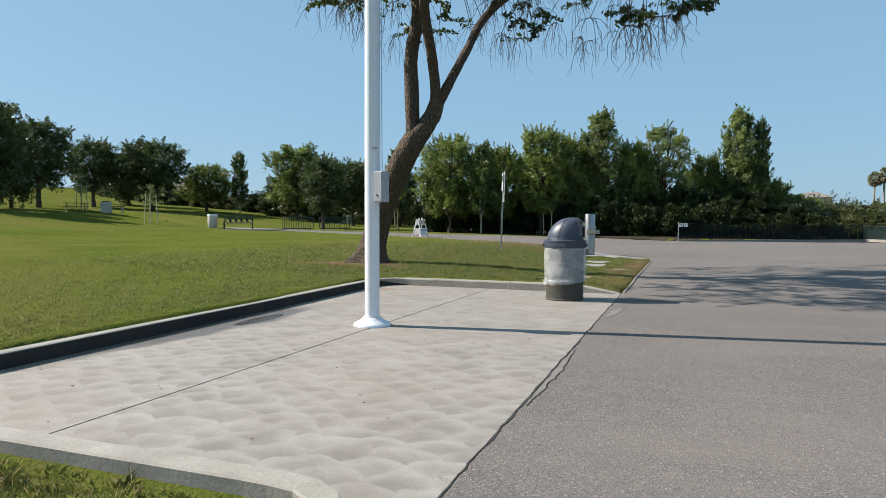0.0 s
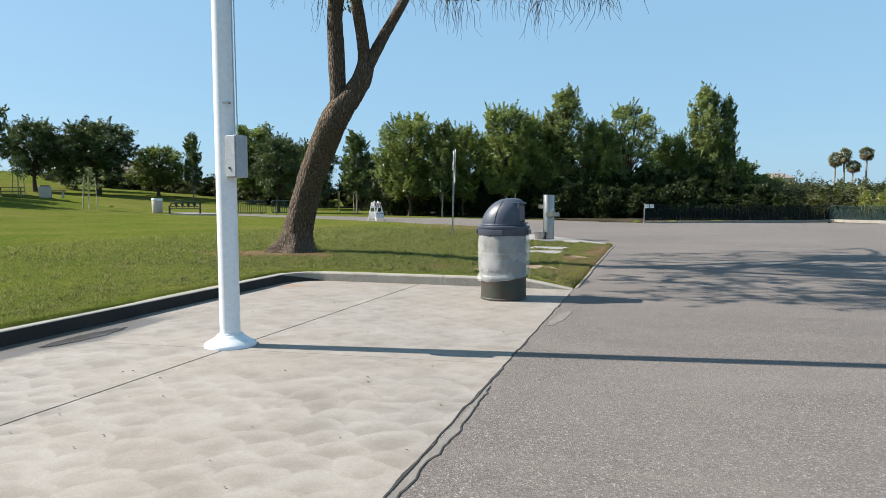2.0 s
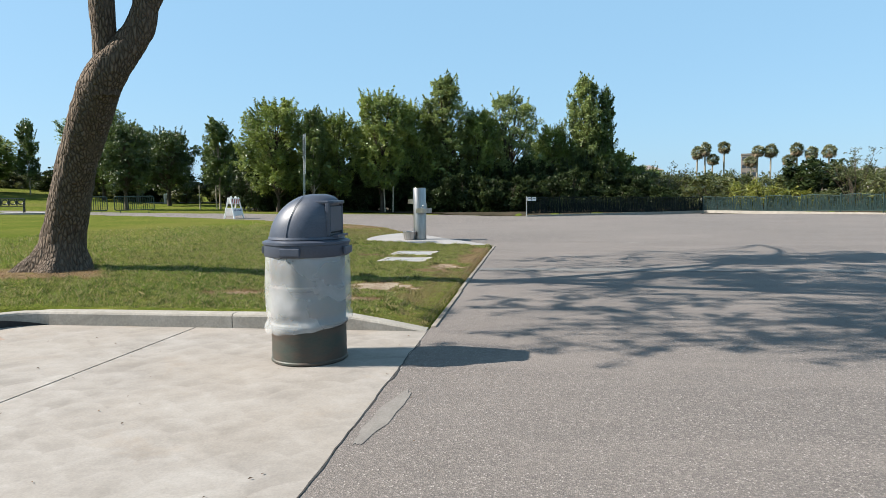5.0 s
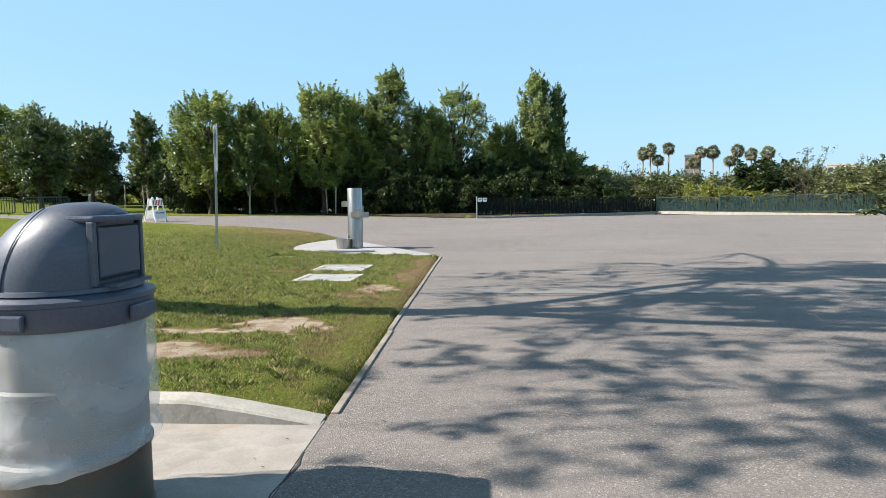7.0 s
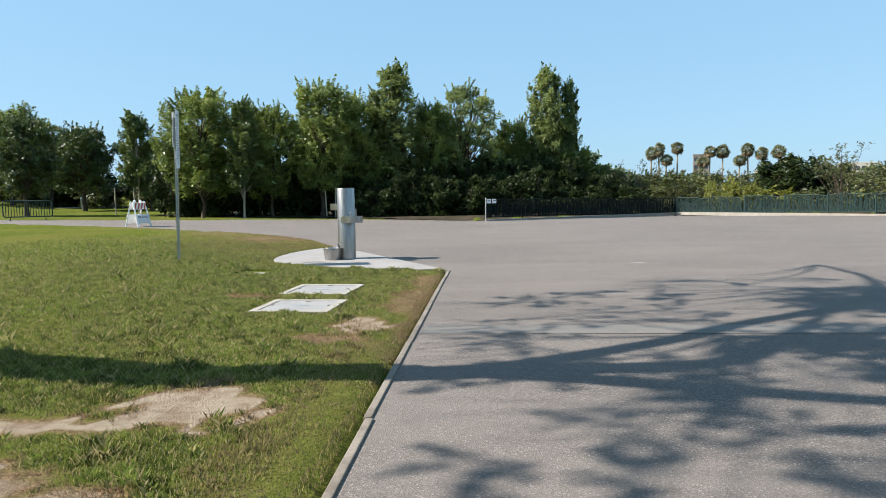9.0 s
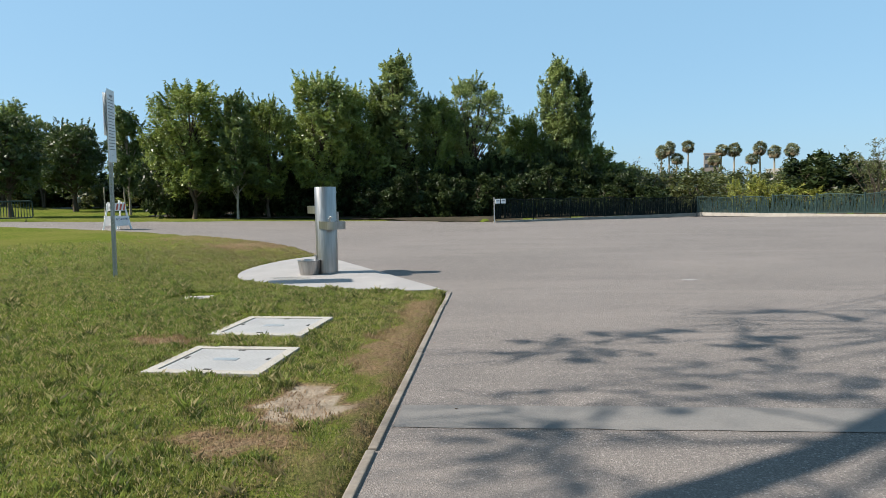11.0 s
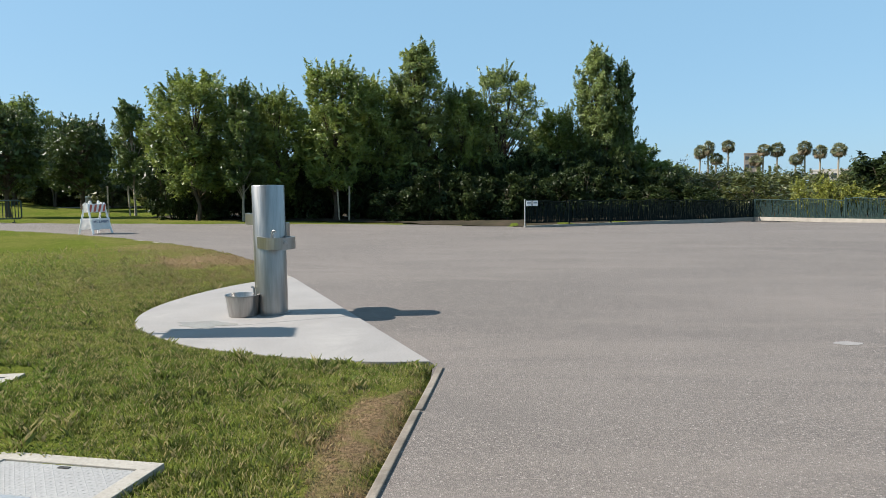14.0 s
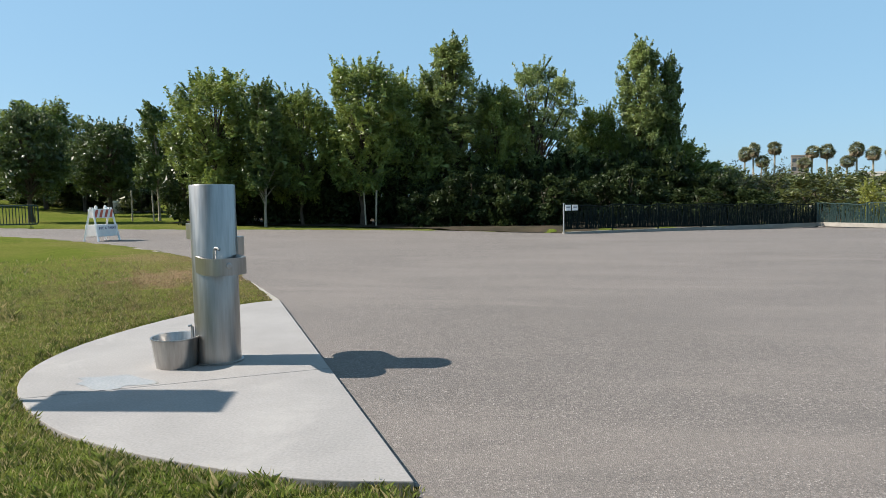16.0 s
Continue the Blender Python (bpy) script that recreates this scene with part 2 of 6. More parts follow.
def turf_material(name, blades):
    m, nt, p, co = begin(name, True)
    at = nt.nodes.new("ShaderNodeAttribute")
    at.attribute_name = "dry"
    dry = at.outputs["Fac"]
    n1, n2 = noise_tex(nt, co, 0.35, 4.0), noise_tex(nt, co, 2.6, 5.0, 0.65)
    green = mix(nt, ramp(nt, n1, [(0.38, (0, 0, 0)), (0.64, (1, 1, 1))]), (0.080, 0.106, 0.017), (0.124, 0.132, 0.028)) if not blades else mix(nt, ramp(nt, n1, [(0.38, (0, 0, 0)), (0.64, (1, 1, 1))]), (0.185, 0.245, 0.044), (0.270, 0.300, 0.064))
    green = mix(nt, ramp(nt, n2, [(0.5, (0, 0, 0)), (0.72, (0.7, 0.7, 0.7))]), green, (0.285, 0.240, 0.078) if blades else (0.128, 0.120, 0.034))
    if blades:
        rnd = nt.nodes.new("ShaderNodeNewGeometry").outputs["Random Per Island"]
        green = mix(nt, calc(nt, 'MULTIPLY', rnd, 0.75), green, (0.080, 0.152, 0.014))
        n3 = noise_tex(nt, co, 7.0, 5.0, 0.7)
        green = mix(nt, ramp(nt, n3, [(0.42, (0.9, 0.9, 0.9)), (0.56, (0, 0, 0))]), green, (0.048, 0.070, 0.011))
        green = mix(nt, ramp(nt, rnd, [(0.72, (0, 0, 0)), (0.77, (0.85, 0.85, 0.85))]), green, (0.380, 0.315, 0.155))
        straw = mix(nt, rnd, (0.330, 0.232, 0.130), (0.205, 0.118, 0.072))
        col = mix(nt, dry, green, straw)
        tr = nt.nodes.new("ShaderNodeBsdfTranslucent")
        nt.links.new(col, tr.inputs[0])
        ms = nt.nodes.new("ShaderNodeMixShader")
        ms.inputs[0].default_value = 0.35
        nt.links.new(p.outputs[0], ms.inputs[1])
        nt.links.new(tr.outputs[0], ms.inputs[2])
        nt.links.new(ms.outputs[0], nt.nodes["Material Output"].inputs[0])
    else:
        fine = noise_tex(nt, co, 38.0, 5.0, 0.7)
        soil = mix(nt, noise_tex(nt, co, 14.0, 6.0), (0.330, 0.280, 0.215), (0.235, 0.190, 0.140))
        green = mix(nt, ramp(nt, fine, [(0.42, (0, 0, 0)), (0.62, (0.8, 0.8, 0.8))]), green, (0.040, 0.062, 0.011))
        tuft = noise_tex(nt, co, 5.5, 8.0, 0.78)
        green = mix(nt, ramp(nt, tuft, [(0.34, (0.75, 0.75, 0.75)), (0.48, (0, 0, 0))]), green, (0.044, 0.070, 0.010))
        green = mix(nt, ramp(nt, tuft, [(0.54, (0, 0, 0)), (0.68, (0.7, 0.7, 0.7))]), green, (0.175, 0.180, 0.046))
        green = mix(nt, ramp(nt, noise_tex(nt, co, 0.12, 5.0, 0.6, 0.5), [(0.45, (0, 0, 0)), (0.7, (0.6, 0.6, 0.6))]), green, (0.132, 0.116, 0.040))
        soil = mix(nt, ramp(nt, noise_tex(nt, co, 5.0, 6.0, 0.7), [(0.45, (0, 0, 0)), (0.62, (0.75, 0.75, 0.75))]), soil, (0.165, 0.115, 0.080))
        dead = mix(nt, ramp(nt, fine, [(0.38, (0, 0, 0)), (0.6, (1, 1, 1))]), (0.230, 0.158, 0.096), (0.085, 0.060, 0.034))
        dead = mix(nt, ramp(nt, noise_tex(nt, co, 9.0, 4.0, 0.6), [(0.45, (0, 0, 0)), (0.65, (0.7, 0.7, 0.7))]), dead, (0.130, 0.120, 0.042))
        col = mix(nt, ramp(nt, dry, [(0.34, (0, 0, 0)), (0.58, (1, 1, 1))]), green, dead)
        col = mix(nt, ramp(nt, dry, [(0.68, (0, 0, 0)), (0.85, (1, 1, 1))]), col, soil)
        bump(nt, p, fine, 0.8, 0.03)
    nt.links.new(col, p.inputs["Base Color"])
    p.inputs["Roughness"].default_value = 0.5 if blades else 1.0
    p.inputs["Specular IOR Level"].default_value = 0.4 if blades else 0.0
    return m


def film_material():
    """Thin milky plastic film, the drum showing through."""
    m, nt, p, co = begin("milky_film")
    n = noise_tex(nt, co, 4.0, 3.0, 0.5, 0.5)
    nt.links.new(ramp(nt, n, [(0.3, (0.74, 0.77, 0.77)), (0.7, (0.82, 0.84, 0.85))]), p.inputs["Base Color"])
    p.inputs["Roughness"].default_value = 0.28
    bump(nt, p, noise_tex(nt, co, 8.0, 3.0, 0.5, 1.5), 0.3, 0.02)
    t = nt.nodes.new("ShaderNodeBsdfTransparent")
    ms = nt.nodes.new("ShaderNodeMixShader")
    nt.links.new(ramp(nt, n, [(0.3, (0.20, 0.20, 0.20)), (0.7, (0.36, 0.36, 0.36))]), ms.inputs[0])
    nt.links.new(t.outputs[0], ms.inputs[1])
    nt.links.new(p.outputs[0], ms.inputs[2])
    nt.links.new(ms.outputs[0], nt.nodes["Material Output"].inputs[0])
    return m


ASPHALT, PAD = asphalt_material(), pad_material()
TURF, BLADES = turf_material("turf", False), turf_material("grass_blades", True)
KERB = surf("kerb_concrete", (0.290, 0.268, 0.232), (0.222, 0.204, 0.174), 2.5, 0.85, 0, 0.2, 45, (0.165, 0.147, 0.122), world_space=True)
PLAIN_CONC = surf("smooth_concrete", (0.240, 0.227, 0.216), (0.208, 0.197, 0.188), 1.6, 0.85, 0, 0.15, 60, (0.300, 0.284, 0.266), world_space=True)
WHITE_PAINT = surf("white_gloss_paint", (0.70, 0.71, 0.725), (0.69, 0.70, 0.715), 1.2, 0.32, 0, 0.0, 30)
GREY_BOX = surf("grey_enamel", (0.30, 0.32, 0.34), (0.26, 0.275, 0.29), 8, 0.45, 0, 0.03, 50)
DARK = surf("dark_gap", (0.02, 0.02, 0.02), (0.03, 0.028, 0.025), 10, 0.9, 0, 0)
STEEL = surf("brushed_steel", (0.40, 0.385, 0.37), (0.31, 0.30, 0.288), 3, 0.36, 1.0, 0.06, 40, (0.32, 0.30, 0.28), stretch=(1, 1, 0.08))
GALV = surf("galvanised_steel", (0.42, 0.43, 0.43), (0.34, 0.35, 0.35), 14, 0.45, 0.7, 0.04, 60)
LID_PLASTIC = surf("slate_blue_plastic", (0.048, 0.058, 0.082), (0.04, 0.049, 0.07), 5, 0.45, 0, 0.06, 90, (0.075, 0.085, 0.105))
DRUM = surf("weathered_drum_paint", (0.03, 0.042, 0.033), (0.062, 0.042, 0.029), 3.5, 0.6, 0.1, 0.1, 40, (0.095, 0.045, 0.028), stretch=(1, 1, 2.5))
FILM = film_material()
# dark tone holds both damp and the shade of the kerb's unlit side
DAMP_SHADE = surf("damp_stained_concrete", (0.030, 0.029, 0.029), (0.042, 0.039, 0.037), 2.2, 0.7, 0, 0.2, 45, (0.022, 0.022, 0.021), world_space=True, spec=0.1)
PUDDLE = surf("shallow_water", (0.07, 0.068, 0.065), (0.085, 0.08, 0.076), 2.0, 0.1, 0, 0, 40, world_space=True)
RUST = surf("rusty_stain", (0.25, 0.185, 0.145), (0.225, 0.158, 0.118), 5.0, 0.85, 0, 0.1, 50, world_space=True)
SOIL_EDGE = surf("soiled_edging", (0.20, 0.172, 0.140), (0.12, 0.10, 0.078), 4.0, 0.9, 0, 0.5, 40, (0.25, 0.225, 0.19), world_space=True)
def bark_material():
    m, nt, p, co = begin("furrowed_bark")
    mp = nt.nodes.new("ShaderNodeMapping")
    mp.inputs["Scale"].default_value = (1.0, 1.0, 0.32)
    nt.links.new(co, mp.inputs[0])
    cells = voronoi(nt, mp.outputs[0], 22.0, 'DISTANCE_TO_EDGE')
    rough_ = noise_tex(nt, mp.outputs[0], 30.0, 5.0, 0.7)
    big = noise_tex(nt, co, 2.2, 4.0)
    col = ramp(nt, cells, [(0.0, (0.05, 0.037, 0.028)), (0.16, (0.13, 0.098, 0.072)), (0.5, (0.20, 0.155, 0.118))])
    col = mix(nt, ramp(nt, big, [(0.4, (0, 0, 0)), (0.66, (0.6, 0.6, 0.6))]), col, (0.125, 0.10, 0.08))
    col = mix(nt, 0.45, col, ramp(nt, rough_, [(0.3, (0.25, 0.25, 0.25)), (0.7, (0.78, 0.78, 0.78))]), 'OVERLAY')
    nt.links.new(col, p.inputs["Base Color"])
    p.inputs["Roughness"].default_value = 0.95
    p.inputs["Specular IOR Level"].default_value = 0.15
    h = calc(nt, 'ADD', ramp(nt, cells, [(0.0, (0, 0, 0)), (0.3, (1, 1, 1))]), calc(nt, 'MULTIPLY', rough_, 0.6))
    bump(nt, p, h, 0.9, 0.03)
    return m


BARK = bark_material()
DARK_BARK = surf("dark_bark", (0.09, 0.07, 0.05), (0.055, 0.042, 0.032), 5, 0.9, 0, 0.6, 20, spec=0.2)
PALE_BARK = surf("pale_bark", (0.32, 0.28, 0.22), (0.22, 0.19, 0.15), 5, 0.9, 0, 0.5, 20, spec=0.2)
LEAF_GREEN = leafy("fresh_leaves", (0.036, 0.064, 0.020), (0.185, 0.258, 0.055), (0.285, 0.335, 0.070))
LEAF_MID = leafy("mid_green_leaves", (0.028, 0.052, 0.017), (0.105, 0.160, 0.040), (0.160, 0.205, 0.050))
LEAF_YELLOW = leafy("yellow_green_leaves", (0.070, 0.085, 0.018), (0.280, 0.300, 0.050), (0.380, 0.370, 0.070))
LEAF_DARK = leafy("dark_leaves", (0.020, 0.036, 0.012), (0.060, 0.092, 0.025), (0.090, 0.125, 0.030))
LEAF_GREY = leafy("grey_green_leaves", (0.040, 0.066, 0.028), (0.205, 0.262, 0.080), (0.280, 0.330, 0.092))
LEAF_OLIVE = leafy("olive_leaves", (0.030, 0.042, 0.013), (0.105, 0.122, 0.034), (0.150, 0.155, 0.044))
PALM_LEAF = leafy("palm_fronds", (0.070, 0.090, 0.050), (0.210, 0.230, 0.125), (0.250, 0.230, 0.130))
# near-black leaves that put the shade under the crowns into the colour
LEAF_SHADE = leafy("evergreen_leaves", (0.012, 0.021, 0.008), (0.036, 0.055, 0.017), (0.055, 0.075, 0.022), 0.2, 0.12)
PALM_DRY = leafy("dry_palm_fronds", (0.12, 0.085, 0.05), (0.20, 0.15, 0.09), (0.24, 0.18, 0.11))
FENCE_GREEN = surf("dark_green_enamel", (0.005, 0.009, 0.009), (0.008, 0.014, 0.013), 6, 0.8, 0.0, 0.05, 60, spec=0.1)
FENCE_TEAL = surf("weathered_green_enamel", (0.022, 0.045, 0.042), (0.036, 0.064, 0.058), 6, 0.5, 0.2, 0.05, 60)
BLACK_METAL = surf("black_enamel", (0.018, 0.02, 0.019), (0.03, 0.032, 0.03), 6, 0.45, 0.3, 0.05, 60)
GREEN_METAL = surf("barrier_green", (0.015, 0.035, 0.026), (0.024, 0.046, 0.034), 6, 0.5, 0.3, 0.05, 60)
WHITE_PLASTIC = surf("white_plastic", (0.78, 0.77, 0.75), (0.70, 0.69, 0.67), 6, 0.5, 0, 0.05, 60)
ORANGE = surf("orange_reflective", (0.55, 0.12, 0.06), (0.42, 0.09, 0.06), 6, 0.45, 0, 0.03, 60)
BLUE_INK = surf("dark_blue_print", (0.03, 0.05, 0.16), (0.03, 0.05, 0.13), 6, 0.6, 0, 0, 60)
GREY_INK = surf("grey_print", (0.16, 0.18, 0.20), (0.2, 0.22, 0.24), 6, 0.6, 0, 0, 60)
AGGREGATE = surf("exposed_aggregate", (0.50, 0.44, 0.37), (0.42, 0.36, 0.30), 12, 0.9, 0, 0.6, 70)
WOOD = surf("weathered_wood", (0.30, 0.19, 0.13), (0.24, 0.15, 0.10), 6, 0.8, 0, 0.3, 40)
STAKE_WOOD = surf("pale_stake_wood", (0.40, 0.34, 0.25), (0.30, 0.25, 0.18), 6, 0.8, 0, 0.3, 40)
STUCCO = surf("pale_stucco", (0.40, 0.375, 0.345), (0.34, 0.315, 0.29), 1, 0.9, 0, 0.1, 5)
ROOF = surf("grey_roof", (0.20, 0.17, 0.15), (0.15, 0.13, 0.12), 1, 0.9, 0, 0.1, 5)
PANE = surf("dark_pane", (0.03, 0.04, 0.05), (0.05, 0.06, 0.07), 1, 0.15, 0, 0)
COVER_RIM = surf("sandy_concrete", (0.300, 0.280, 0.245), (0.255, 0.236, 0.205), 4, 0.9, 0, 0.25, 60, (0.235, 0.210, 0.172))
PLATE = surf("grey_composite_plate", (0.27, 0.268, 0.262), (0.235, 0.233, 0.228), 3, 0.7, 0, 0.1, 60, (0.25, 0.24, 0.225))


# ---- mesh helpers ----
class Build:
    """Collects vertices and faces of one mesh."""

    def __init__(self):
        self.v, self.f = [], []

    def add(self, verts, faces):
        n = len(self.v)
        self.v += [tuple(p) for p in verts]
        self.f += [tuple(i + n for i in f) for f in faces]
        return self

    def box(self, c, s, m=None):
        x, y, z = s[0] / 2, s[1] / 2, s[2] / 2
        vs = [Vector((c[0] + a * x, c[1] + b * y, c[2] + d * z)) for a in (-1, 1) for b in (-1, 1) for d in (-1, 1)]
        if m:
            vs = [m @ v for v in vs]
        return self.add(vs, [(0, 1, 3, 2), (4, 6, 7, 5), (0, 4, 5, 1), (2, 3, 7, 6), (0, 2, 6, 4), (1, 5, 7, 3)])

    def lathe(self, profile, seg=32, c=(0, 0), cap=True):
        vs, fs = [], []
        for r, z in profile:
            vs += [(c[0] + r * math.cos(2 * math.pi * k / seg), c[1] + r * math.sin(2 * math.pi * k / seg), z) for k in range(seg)]
        for i in range(len(profile) - 1):
            for k in range(seg):
                a, b = i * seg + k, i * seg + (k + 1) % seg
                fs.append((a, b, b + seg, a + seg))
        if cap:
            fs.append(tuple(range(seg - 1, -1, -1)))
            fs.append(tuple((len(profile) - 1) * seg + k for k in range(seg)))
        return self.add(vs, fs)

    def tube(self, pts, radii, seg=8, cap=True):
        pts = [Vector(p) for p in pts]
        if isinstance(radii, (int, float)):
            radii = [radii] * len(pts)
        vs, fs = [], []
        side = None
        for i, p in enumerate(pts):
            d = (pts[min(i + 1, len(pts) - 1)] - pts[max(i - 1, 0)]).normalized()
            if side is None:
                side = d.orthogonal().normalized()
            side = (side - d * side.dot(d)).normalized()
            up = d.cross(side)
            for k in range(seg):
                a = 2 * math.pi * k / seg
                vs.append(p + (side * math.cos(a) + up * math.sin(a)) * radii[i])
        for i in range(len(pts) - 1):
            for k in range(seg):
                a, b = i * seg + k, i * seg + (k + 1) % seg
                fs.append((a, b, b + seg, a + seg))
        if cap:
            fs.append(tuple(range(seg - 1, -1, -1)))
            fs.append(tuple((len(pts) - 1) * seg + k for k in range(seg)))
        return self.add(vs, fs)

    def prism(self, poly, z0, z1):
        n = len(poly)
        vs = [(x, y, z0) for x, y in poly] + [(x, y, z1) for x, y in poly]
        fs = [tuple(range(n - 1, -1, -1)), tuple(range(n, 2 * n))]
        fs += [(k, (k + 1) % n, n + (k + 1) % n, n + k) for k in range(n)]
        return self.add(vs, fs)

    def mesh(self, name, material=None, smooth=False, bevel=0.0):
        me = bpy.data.meshes.new(name)
        me.from_pydata(self.v, [], self.f)
        if bevel:
            bm = bmesh.new()
            bm.from_mesh(me)
            bmesh.ops.recalc_face_normals(bm, faces=bm.faces)
            es = [e for e in bm.edges if len(e.link_faces) == 2 and e.calc_face_angle(0) > 0.6]
            bmesh.ops.bevel(bm, geom=es, offset=bevel, segments=2, profile=0.6, affect='EDGES')
            bm.to_mesh(me)
            bm.free()
        if smooth:
            me.shade_smooth()
            me.set_sharp_from_angle(angle=radians(40))
        if material:
            me.materials.append(material)
        me.update()
        return me


def part(name, build, material, parent, label="", smooth=False, bevel=0.0):
    ob = new(name, build.mesh(name, material, smooth, bevel) if isinstance(build, Build) else build)
    ob.parent = parent
    if label:
        ob["label"] = label
    return ob


def thing(name, m, label, category, group="", kind=""):
    ob = tagged(new(name), label, category, group, kind)
    ob.matrix_world = m
    return ob


def fast_mesh(name, verts, faces_n, loops, material, attr=None, smooth=False):
    """A large mesh from arrays; every face has faces_n corners."""
    me = bpy.data.meshes.new(name)
    me.vertices.add(len(verts))
    me.vertices.foreach_set("co", np.asarray(verts, np.float32).ravel())
    loops = np.asarray(loops, np.int32).ravel()
    nf = len(loops) // faces_n
    me.loops.add(len(loops))
    me.loops.foreach_set("vertex_index", loops)
    me.polygons.add(nf)
    me.polygons.foreach_set("loop_start", np.arange(nf, dtype=np.int32) * faces_n)
    me.polygons.foreach_set("loop_total", np.full(nf, faces_n, np.int32))
    if attr is not None:
        me.attributes.new("dry", 'FLOAT', 'POINT').data.foreach_set("value", np.asarray(attr, np.float32))
    me.update(calc_edges=True)
    if smooth:
        me.shade_smooth()
    me.materials.append(material)
    return me


# ---- ground ----
NEAR_EDGE = [(-0.93, -60), (-0.93, 21.95), (-1.7, 23.25), (-2.6, 24.7), (-4.14, 27.33), (-7.0, 31.0), (-9.5, 33.5), (-12.5, 36.0), (-15.9, 38.1), (-19, 39.7), (-24, 41.6), (-31, 43.4), (-42, 45.0), (-60, 50)]
FAR_EDGE = [(-60, 53), (-42, 48), (-33, 46.2), (-25, 45.2), (-17, 46.7), (-9, 47.7), (-5.3, 48.7), (-1.6, 48.6), (-0.9, 48.3), (12.0, 56.9), (23.0, 45.2), (41.5, 25), (61, -5), (61, -60)]
LOT = NEAR_EDGE + FAR_EDGE
SLAB = [(-5.27, 2.70), (-1.75, 2.72), (-1.5, 2.66), (-1.35, 2.42), (-1.16, 1.95), (-0.93, 1.5), (-0.93, 11.72)] + [(-4.92 - 0.5 * math.sin(a), 11.22 + 0.5 * math.cos(a)) for a in np.linspace(0, math.pi / 2, 9)]
PAD_ARC = [(-1.02, 21.98), (-1.5, 21.93), (-2.0, 21.98), (-2.6, 22.11), (-3.2, 22.33), (-3.75, 22.68), (-4.25, 23.12), (-4.6, 23.65), (-4.8, 24.3), (-4.86, 25.0), (-4.82, 25.7), (-4.68, 26.4), (-4.45, 26.95), (-4.14, 27.33)]



def rounded(pts, sub=4):
    """A smooth run of points through the given ones."""
    out, n = [], len(pts) - 1
    for i in range(n):
        p0, p1, p2, p3 = (np.array(pts[min(max(j, 0), n)]) for j in (i - 1, i, i + 1, i + 2))
        for k in range(sub):
            u = k / sub
            out.append(tuple(0.5 * (2 * p1 + (p2 - p0) * u + (2 * p0 - 5 * p1 + 4 * p2 - p3) * u * u + (3 * p1 - p0 - 3 * p2 + p3) * u ** 3)))
    return out + [pts[-1]]


PAD_ARC = rounded(PAD_ARC)


def signed(poly, x, y):
    """Distance to a polygon's edge, negative inside."""
    best = np.full(np.shape(x), 1e9)
    inside = np.zeros(np.shape(x), bool)
    for (ax, ay), (bx, by) in zip(poly, poly[1:] + poly[:1]):
        dx, dy = bx - ax, by - ay
        t = np.clip(((x - ax) * dx + (y - ay) * dy) / (dx * dx + dy * dy), 0, 1)
        best = np.minimum(best, np.hypot(x - ax - t * dx, y - ay - t * dy))
        with np.errstate(divide='ignore', invalid='ignore'):
            cross = ((ay > y) != (by > y)) & (x < dx * (y - ay) / (dy if dy else 1e-12) + ax)
        inside ^= cross
    return np.where(inside, -best, best)


def step(a, b, v):
    t = np.clip((v - a) / (b - a), 0, 1)
    return t * t * (3 - 2 * t)


def road_z(x, y):
    return -0.14 * step(40, 48, y + 0 * x) * step(-8, -1, x) - 0.14 * step(47, 55, y) * step(-4, 8, x) + 0.16 * step(-6, -17, x) + 0.02 * np.clip(-17 - x, 0, 60) * step(34, 40, y)


HILL_S = [-200, 0.5, 5, 9, 16, 23.7, 32, 43, 55, 80, 120, 400]
HILL_Z = [0.0, 0.02, 0.16, 0.19, 0.30, 0.42, 0.91, 1.95, 2.7, 5.3, 7.5, 9.0]


# utility covers: x, y, width, depth, height of the top
COVERS = [(-2.42, 18.03, 0.92, 0.84, 0.062), (-2.49, 19.36, 0.92, 0.92, 0.064), (-4.05, 20.99, 0.36, 0.32, 0.075)]


def grass_z(x, y):
    s = -x - 0.2 * y
    z = np.interp(s, HILL_S, HILL_Z)
    near = 0.15 * step(-0.9, -6.0, x) + 0.02
    z = np.where((y < 34) & (x > -12), np.maximum(near, np.minimum(z, 0.3)), z)
    z = z + 0.10 * step(2.6, 0.3, signed(SLAB, x, y)) * step(-0.9, -2.2, x) * step(0.17, 0.04, z)
    z = z + 0.022 * np.clip(y - 52, 0, 60) * step(-12, -24, x)
    low = -0.14 - 0.02 * np.clip(2 - y, 0, 3) + 0.1 * step(-1.6, -0.9, x)
    z = np.where(y < 2.78, low + (z - low) * step(-5.1, -7.5, x), z)
    for cx, cy, w, h, top in COVERS:
        z = np.where((np.abs(x - cx) < w / 2 + 0.1) & (np.abs(y - cy) < h / 2 + 0.16), np.minimum(z, top - 0.012), z)
    return np.where(y > 45, np.maximum(z, road_z(x, y)), z)


def ground_z(x, y):
    d = np.minimum(np.minimum(signed(LOT, x, y), signed(SLAB, x, y)), signed(PAD_ARC, x, y) + 0.02)
    t = np.clip((d - 0.015) / 0.1, 0, 1)
    firm = signed(PAD_ARC, x, y) + 0.02 <= np.minimum(signed(LOT, x, y), signed(SLAB, x, y))
    sunk = np.where(firm, 0.05, np.where(y > 26, 0.035, 0.07))
    lawn = np.minimum(grass_z(x, y), 0.035 + 0.09 * np.maximum(signed(PAD_ARC, x, y), 0))
    return (road_z(x, y) - sunk) * (1 - t) + lawn * t, d


